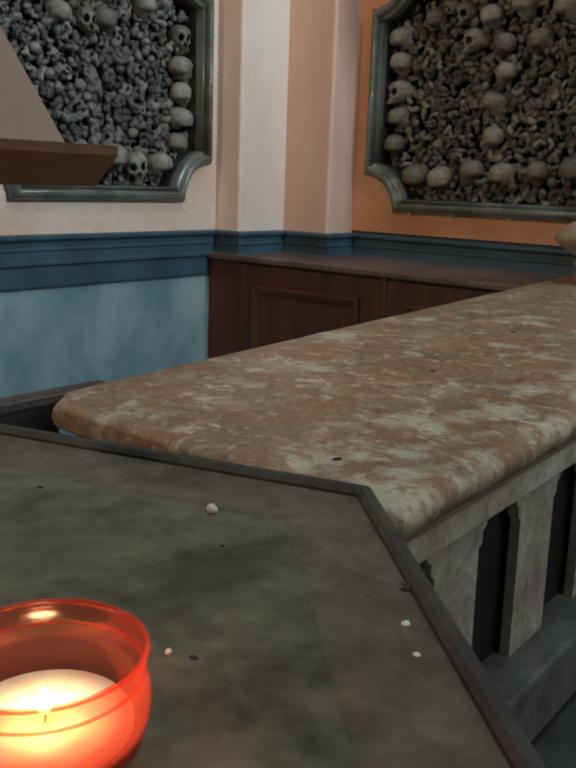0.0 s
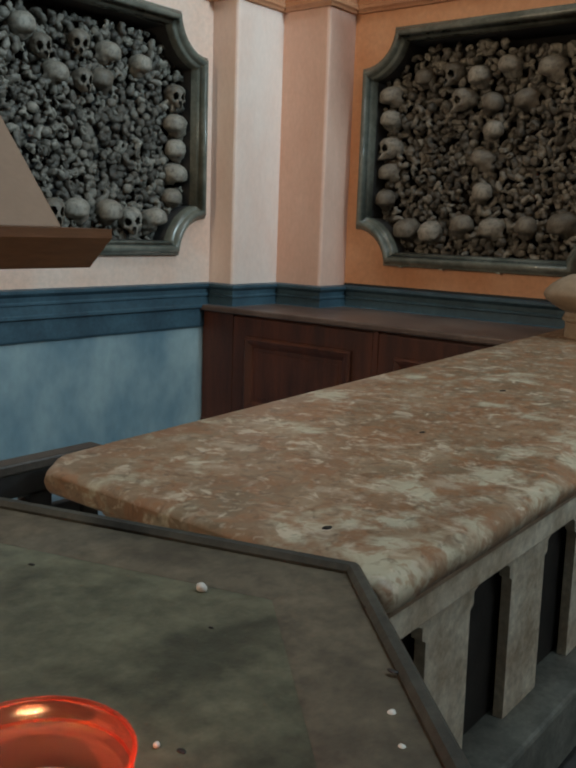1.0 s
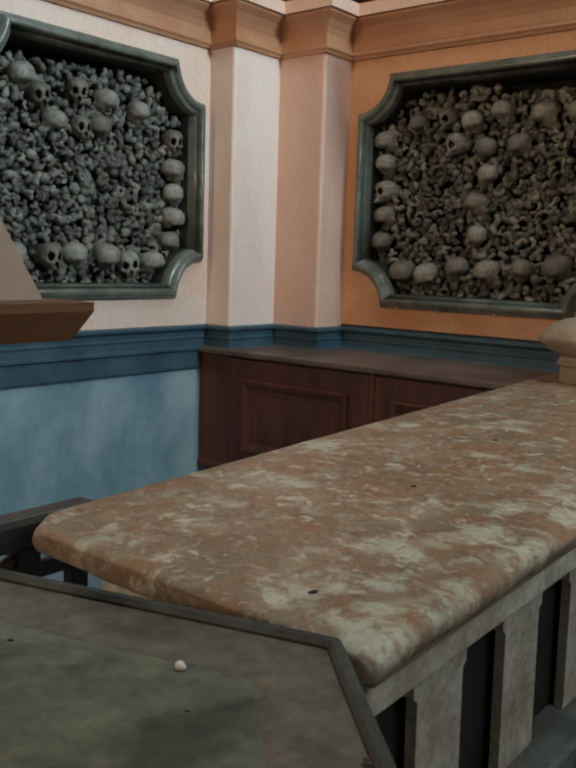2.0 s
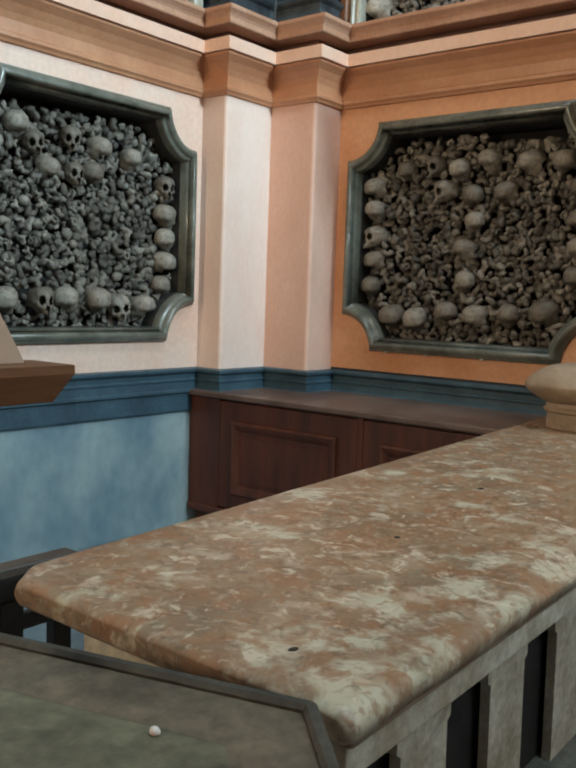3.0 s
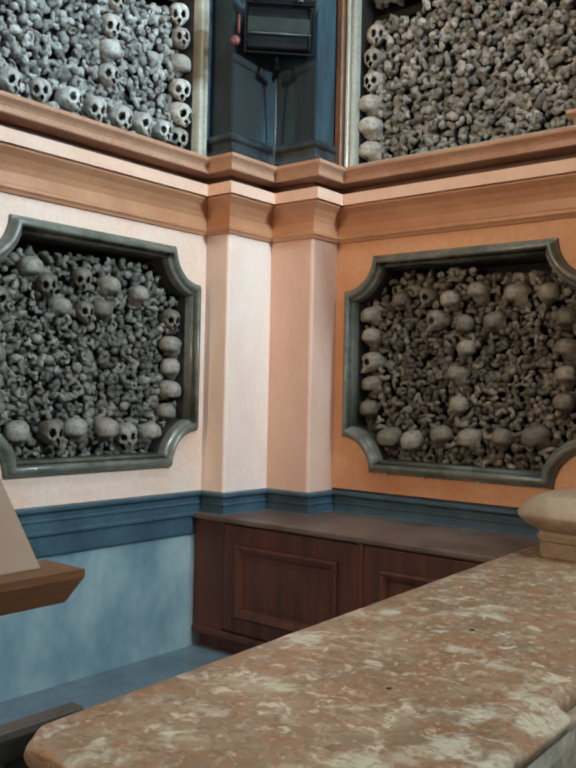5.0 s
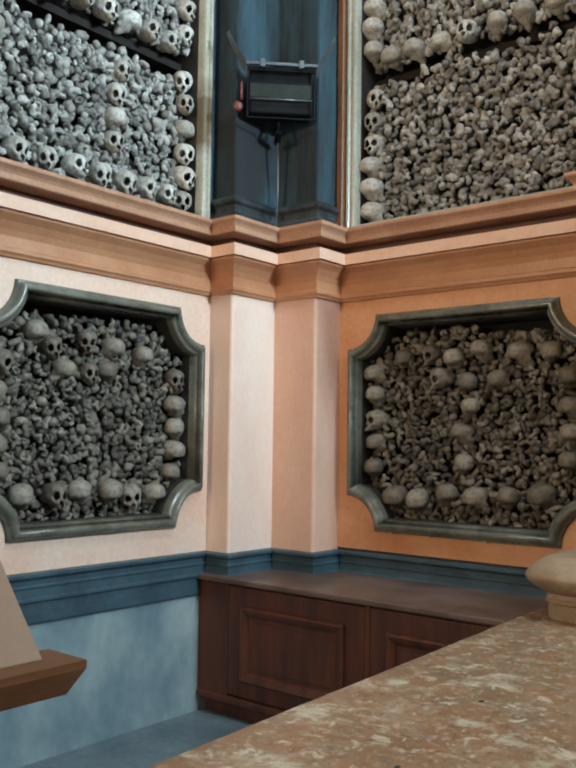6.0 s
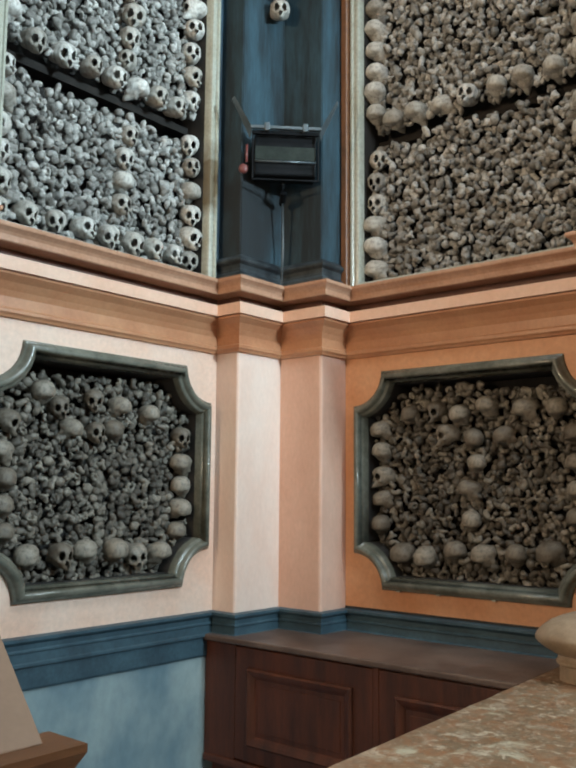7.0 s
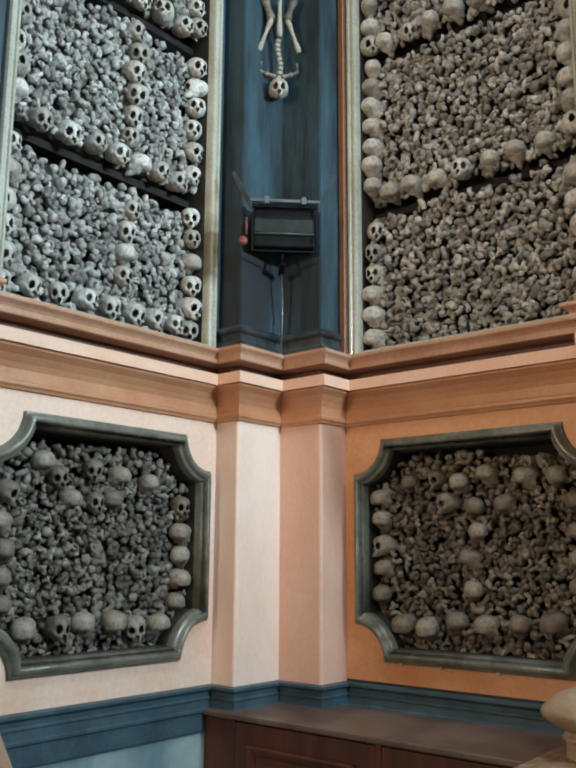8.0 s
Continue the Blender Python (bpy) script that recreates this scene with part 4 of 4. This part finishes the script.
def crumbs():
    for k, (x, y, s) in enumerate(((0.082, 0.715, 0.0068), (0.005, 0.395, 0.005), (-0.035, 0.36, 0.004), (-0.17, 0.52, 0.003))):
        bm = bmesh.new()
        bmesh.ops.create_icosphere(bm, subdivisions=2, radius=s)
        for v in bm.verts:
            v.co *= 1 + 0.35 * noise.noise(v.co * 160 + Vector((k, 0, 0)))
            v.co = Vector((v.co.x + x, v.co.y + y, max(0, v.co.z + s * 0.7) + TRAY_Z))
        single("wax_crumb", bm, CRUMB, "small crumb of white wax on the tray", "wax crumb", group="wax crumbs on the tray", smooth=True)


crumbs()


def flecks():
    for k, (x, y, s) in enumerate(((0.165, 0.53, 0.006), (-0.01, 0.93, 0.005), (0.06, 0.43, 0.006), (-0.16, 0.50, 0.005), (0.02, 0.64, 0.004))):
        bm = bmesh.new()
        bmesh.ops.create_icosphere(bm, subdivisions=2, radius=s)
        for v in bm.verts:
            q = 1 + 0.45 * noise.noise(v.co * 130 + Vector((0, k, 0)))
            lift = 0.010 if k in (0, 2) else 0.0
            v.co = Vector((v.co.x * q * 0.6 + x, v.co.y * q + y, max(0.0, v.co.z * 0.22) + TRAY_Z + 0.0004 + lift))
        single("ash_fleck", bm, IRON, "flat black burnt fleck on the tray", "ash fleck", group="burnt flecks on the tray", smooth=True)


flecks()


def lectern():
    t = thing("lectern", "small wooden lectern with a sloping beige board", "lectern", at=(-0.22, 1.05, TRAY_Z))
    x0, x1, y, z = -0.55, 0.135, 0.945, 1.495
    bm = bmesh.new()
    prof = [(0.0, 0.0), (0.0, -0.012), (0.022, -0.052), (0.10, -0.052), (0.10, 0.0)]
    rings = [[bm.verts.new((xx + (0.0 if q[1] > -0.02 else e), y + q[0], z + q[1])) for q in prof] for xx, e in ((x0, 0.02), (x1, -0.02))]
    for j in range(len(prof)):
        bm.faces.new((rings[0][j], rings[0][(j + 1) % len(prof)], rings[1][(j + 1) % len(prof)], rings[1][j]))
    bm.faces.new(rings[0])
    bm.faces.new(rings[1])
    part("ledge", bm, BROWN, t, "brown varnished ledge")
    bm = box(-0.5, 0.088, 0, 0.018, 0, 0.42, 0.003)
    bmesh.ops.transform(bm, matrix=Matrix.Translation((0, y + 0.045, z + 0.001)) @ Matrix.Rotation(radians(-42), 4, "X"), verts=bm.verts)
    part("board", bm, BEIGE, t, "plain beige sloping board")
    part("column", box(-0.25, -0.19, 1.03, 1.09, TRAY_Z + 0.02, z - 0.05, 0.004), BROWN, t)
    part("foot", box(-0.33, -0.11, 0.95, 1.17, TRAY_Z, TRAY_Z + 0.021, 0.004), BROWN, t)


lectern()


# ---- flood lamp and hanging bones on the upper corner pilaster ----
def flood():
    f = thing("flood_lamp", "black flood lamp with open barn-door flaps on the corner pilaster", "lamp", at=(3.15, 3.14, 3.9))
    rot = Matrix.Translation((3.14, 3.13, 3.90)) @ Matrix.Rotation(radians(-45), 4, "Z")

    def p(name, bm, mat, label="", smooth=False):
        bmesh.ops.transform(bm, matrix=rot, verts=bm.verts)
        return part(name, bm, mat, f, label, smooth)

    p("housing", box(-0.19, 0.19, -0.03, 0.12, -0.12, 0.14, 0.012), BLACK_METAL)
    p("glass", box(-0.185, 0.185, -0.045, -0.0305, -0.03, 0.055, 0.002), LAMP_GLASS, "dusty dark lamp glass")
    bm = box(-0.205, 0.205, -0.075, -0.05, 0.12, 0.145, 0.004)
    bm = box(-0.205, 0.205, -0.068, -0.055, -0.166, -0.157, 0.002, 2, bm)
    bm = box(-0.204, -0.195, -0.068, -0.055, -0.166, 0.145, 0.002, 2, bm)
    bm = box(0.195, 0.204, -0.068, -0.055, -0.166, 0.145, 0.002, 2, bm)
    p("bezel", bm, BLACK_METAL)
    p("tube", tube([(-0.185, -0.06, -0.045), (0.185, -0.06, -0.045)], 0.006), STEEL, "grey rod", True)
    bm = box(-0.215, 0.215, -0.10, -0.075, 0.145, 0.165, 0.004)
    bm = box(-0.13, -0.10, -0.11, -0.075, 0.13, 0.18, 0.004, 2, bm)
    bm = box(0.10, 0.13, -0.11, -0.075, 0.13, 0.18, 0.004, 2, bm)
    p("hinge_bar", bm, STEEL, "grey steel hinge bar")
    for sx in (-1, 1):
        bm = bmesh.new()
        q = [(sx * 0.205, -0.09, 0.15), (sx * 0.215, -0.05, 0.10), (sx * 0.33, -0.02, 0.36), (sx * 0.315, -0.06, 0.36)]
        f0 = bm.faces.new([bm.verts.new(c) for c in q])
        ex = bmesh.ops.extrude_face_region(bm, geom=[f0])["geom"]
        bmesh.ops.translate(bm, vec=(0, 0.006, 0), verts=[v for v in ex if isinstance(v, bmesh.types.BMVert)])
        p("flap", bm, STEEL, "grey steel side flap")
    bm = tube([(-0.235, -0.04, 0.06), (-0.235, -0.04, -0.05)], 0.008)
    p("side_rod", bm, RED_PAINT, "dull red side rod", True)
    bm = lathe([(0.004, -0.02), (0.026, -0.018), (0.03, 0.0), (0.026, 0.018), (0.004, 0.02)], (0, 0, 0), 16)
    bmesh.ops.transform(bm, matrix=Matrix.Translation((-0.255, -0.06, -0.10)) @ Matrix.Rotation(radians(90), 4, "X"), verts=bm.verts)
    p("knob", bm, RED_PAINT, "dull red round knob", True)
    p("bracket", tube([(0, 0.10, -0.12), (0, 0.06, -0.20), (0, 0.20, -0.22)], 0.02), BLACK_METAL)
    p("cable", tube([(0, 0.16, -0.20), (0.01, 0.20, -0.5), (0.0, 0.225, -0.85)], 0.006), STEEL, "thin grey cable", True)


flood()


def trophy():
    t = thing("hanging_bones", "pale skull and long bones hung on the dark blue corner", "bones", at=(3.25, 3.24, 5.0))
    rot = Matrix.Translation((3.235, 3.265, 4.955)) @ Matrix.Rotation(radians(-45), 4, "Z")
    sk = new("skull_ornament", SKULLS[0])
    sk.parent = t
    sk.matrix_parent_inverse = Matrix.Translation(t.location).inverted()
    sk.matrix_basis = rot

    def bone(name, a, b, r, mat=PALE_BONE, label=""):
        pts = [Vector(a).lerp(Vector(b), k / 8) for k in range(9)]
        bm = tube(pts, r, 10, None, [r * (1.7 - 1.0 * math.sin(math.pi * k / 8) ** 0.5) if 0 < k < 8 else r * 0.9 for k in range(9)])
        bmesh.ops.transform(bm, matrix=rot, verts=bm.verts)
        part(name, bm, mat, t, label, True)

    for sx in (-1, 1):
        bone("thigh_bone", (sx * 0.135, -0.02, 0.27), (sx * 0.055, -0.03, 0.50), 0.018)
        bone("hip_bone", (sx * 0.05, -0.02, 0.50), (sx * 0.10, -0.02, 0.66), 0.030, DARK_ONE, "dark hip bone")
        bone("arm_bone", (sx * 0.07, 0.0, 0.11), (sx * 0.125, 0.0, 0.13), 0.012, DARK_ONE, "dark arm bone")
        bone("forearm_bone", (sx * 0.125, 0.0, 0.13), (sx * 0.12, 0.0, 0.20), 0.010, DARK_ONE, "dark arm bone")
        bone("shoulder_bone", (sx * 0.02, 0.0, 0.095), (sx * 0.09, 0.0, 0.115), 0.016, DARK_ONE, "dark shoulder bone")
    bone("long_bone", (0.0, -0.05, 0.36), (0.0, -0.05, 0.78), 0.019)
    for k in range(9):
        bm = lathe([(0.008, -0.011), (0.020, -0.008), (0.014, 0.0), (0.022, 0.007), (0.008, 0.011)], (0.010 * math.sin(0.7 * k), 0, 0.085 + 0.034 * k), 10)
        bmesh.ops.transform(bm, matrix=rot, verts=bm.verts)
        part("vertebra", bm, PALE_BONE, t, "", True)


trophy()
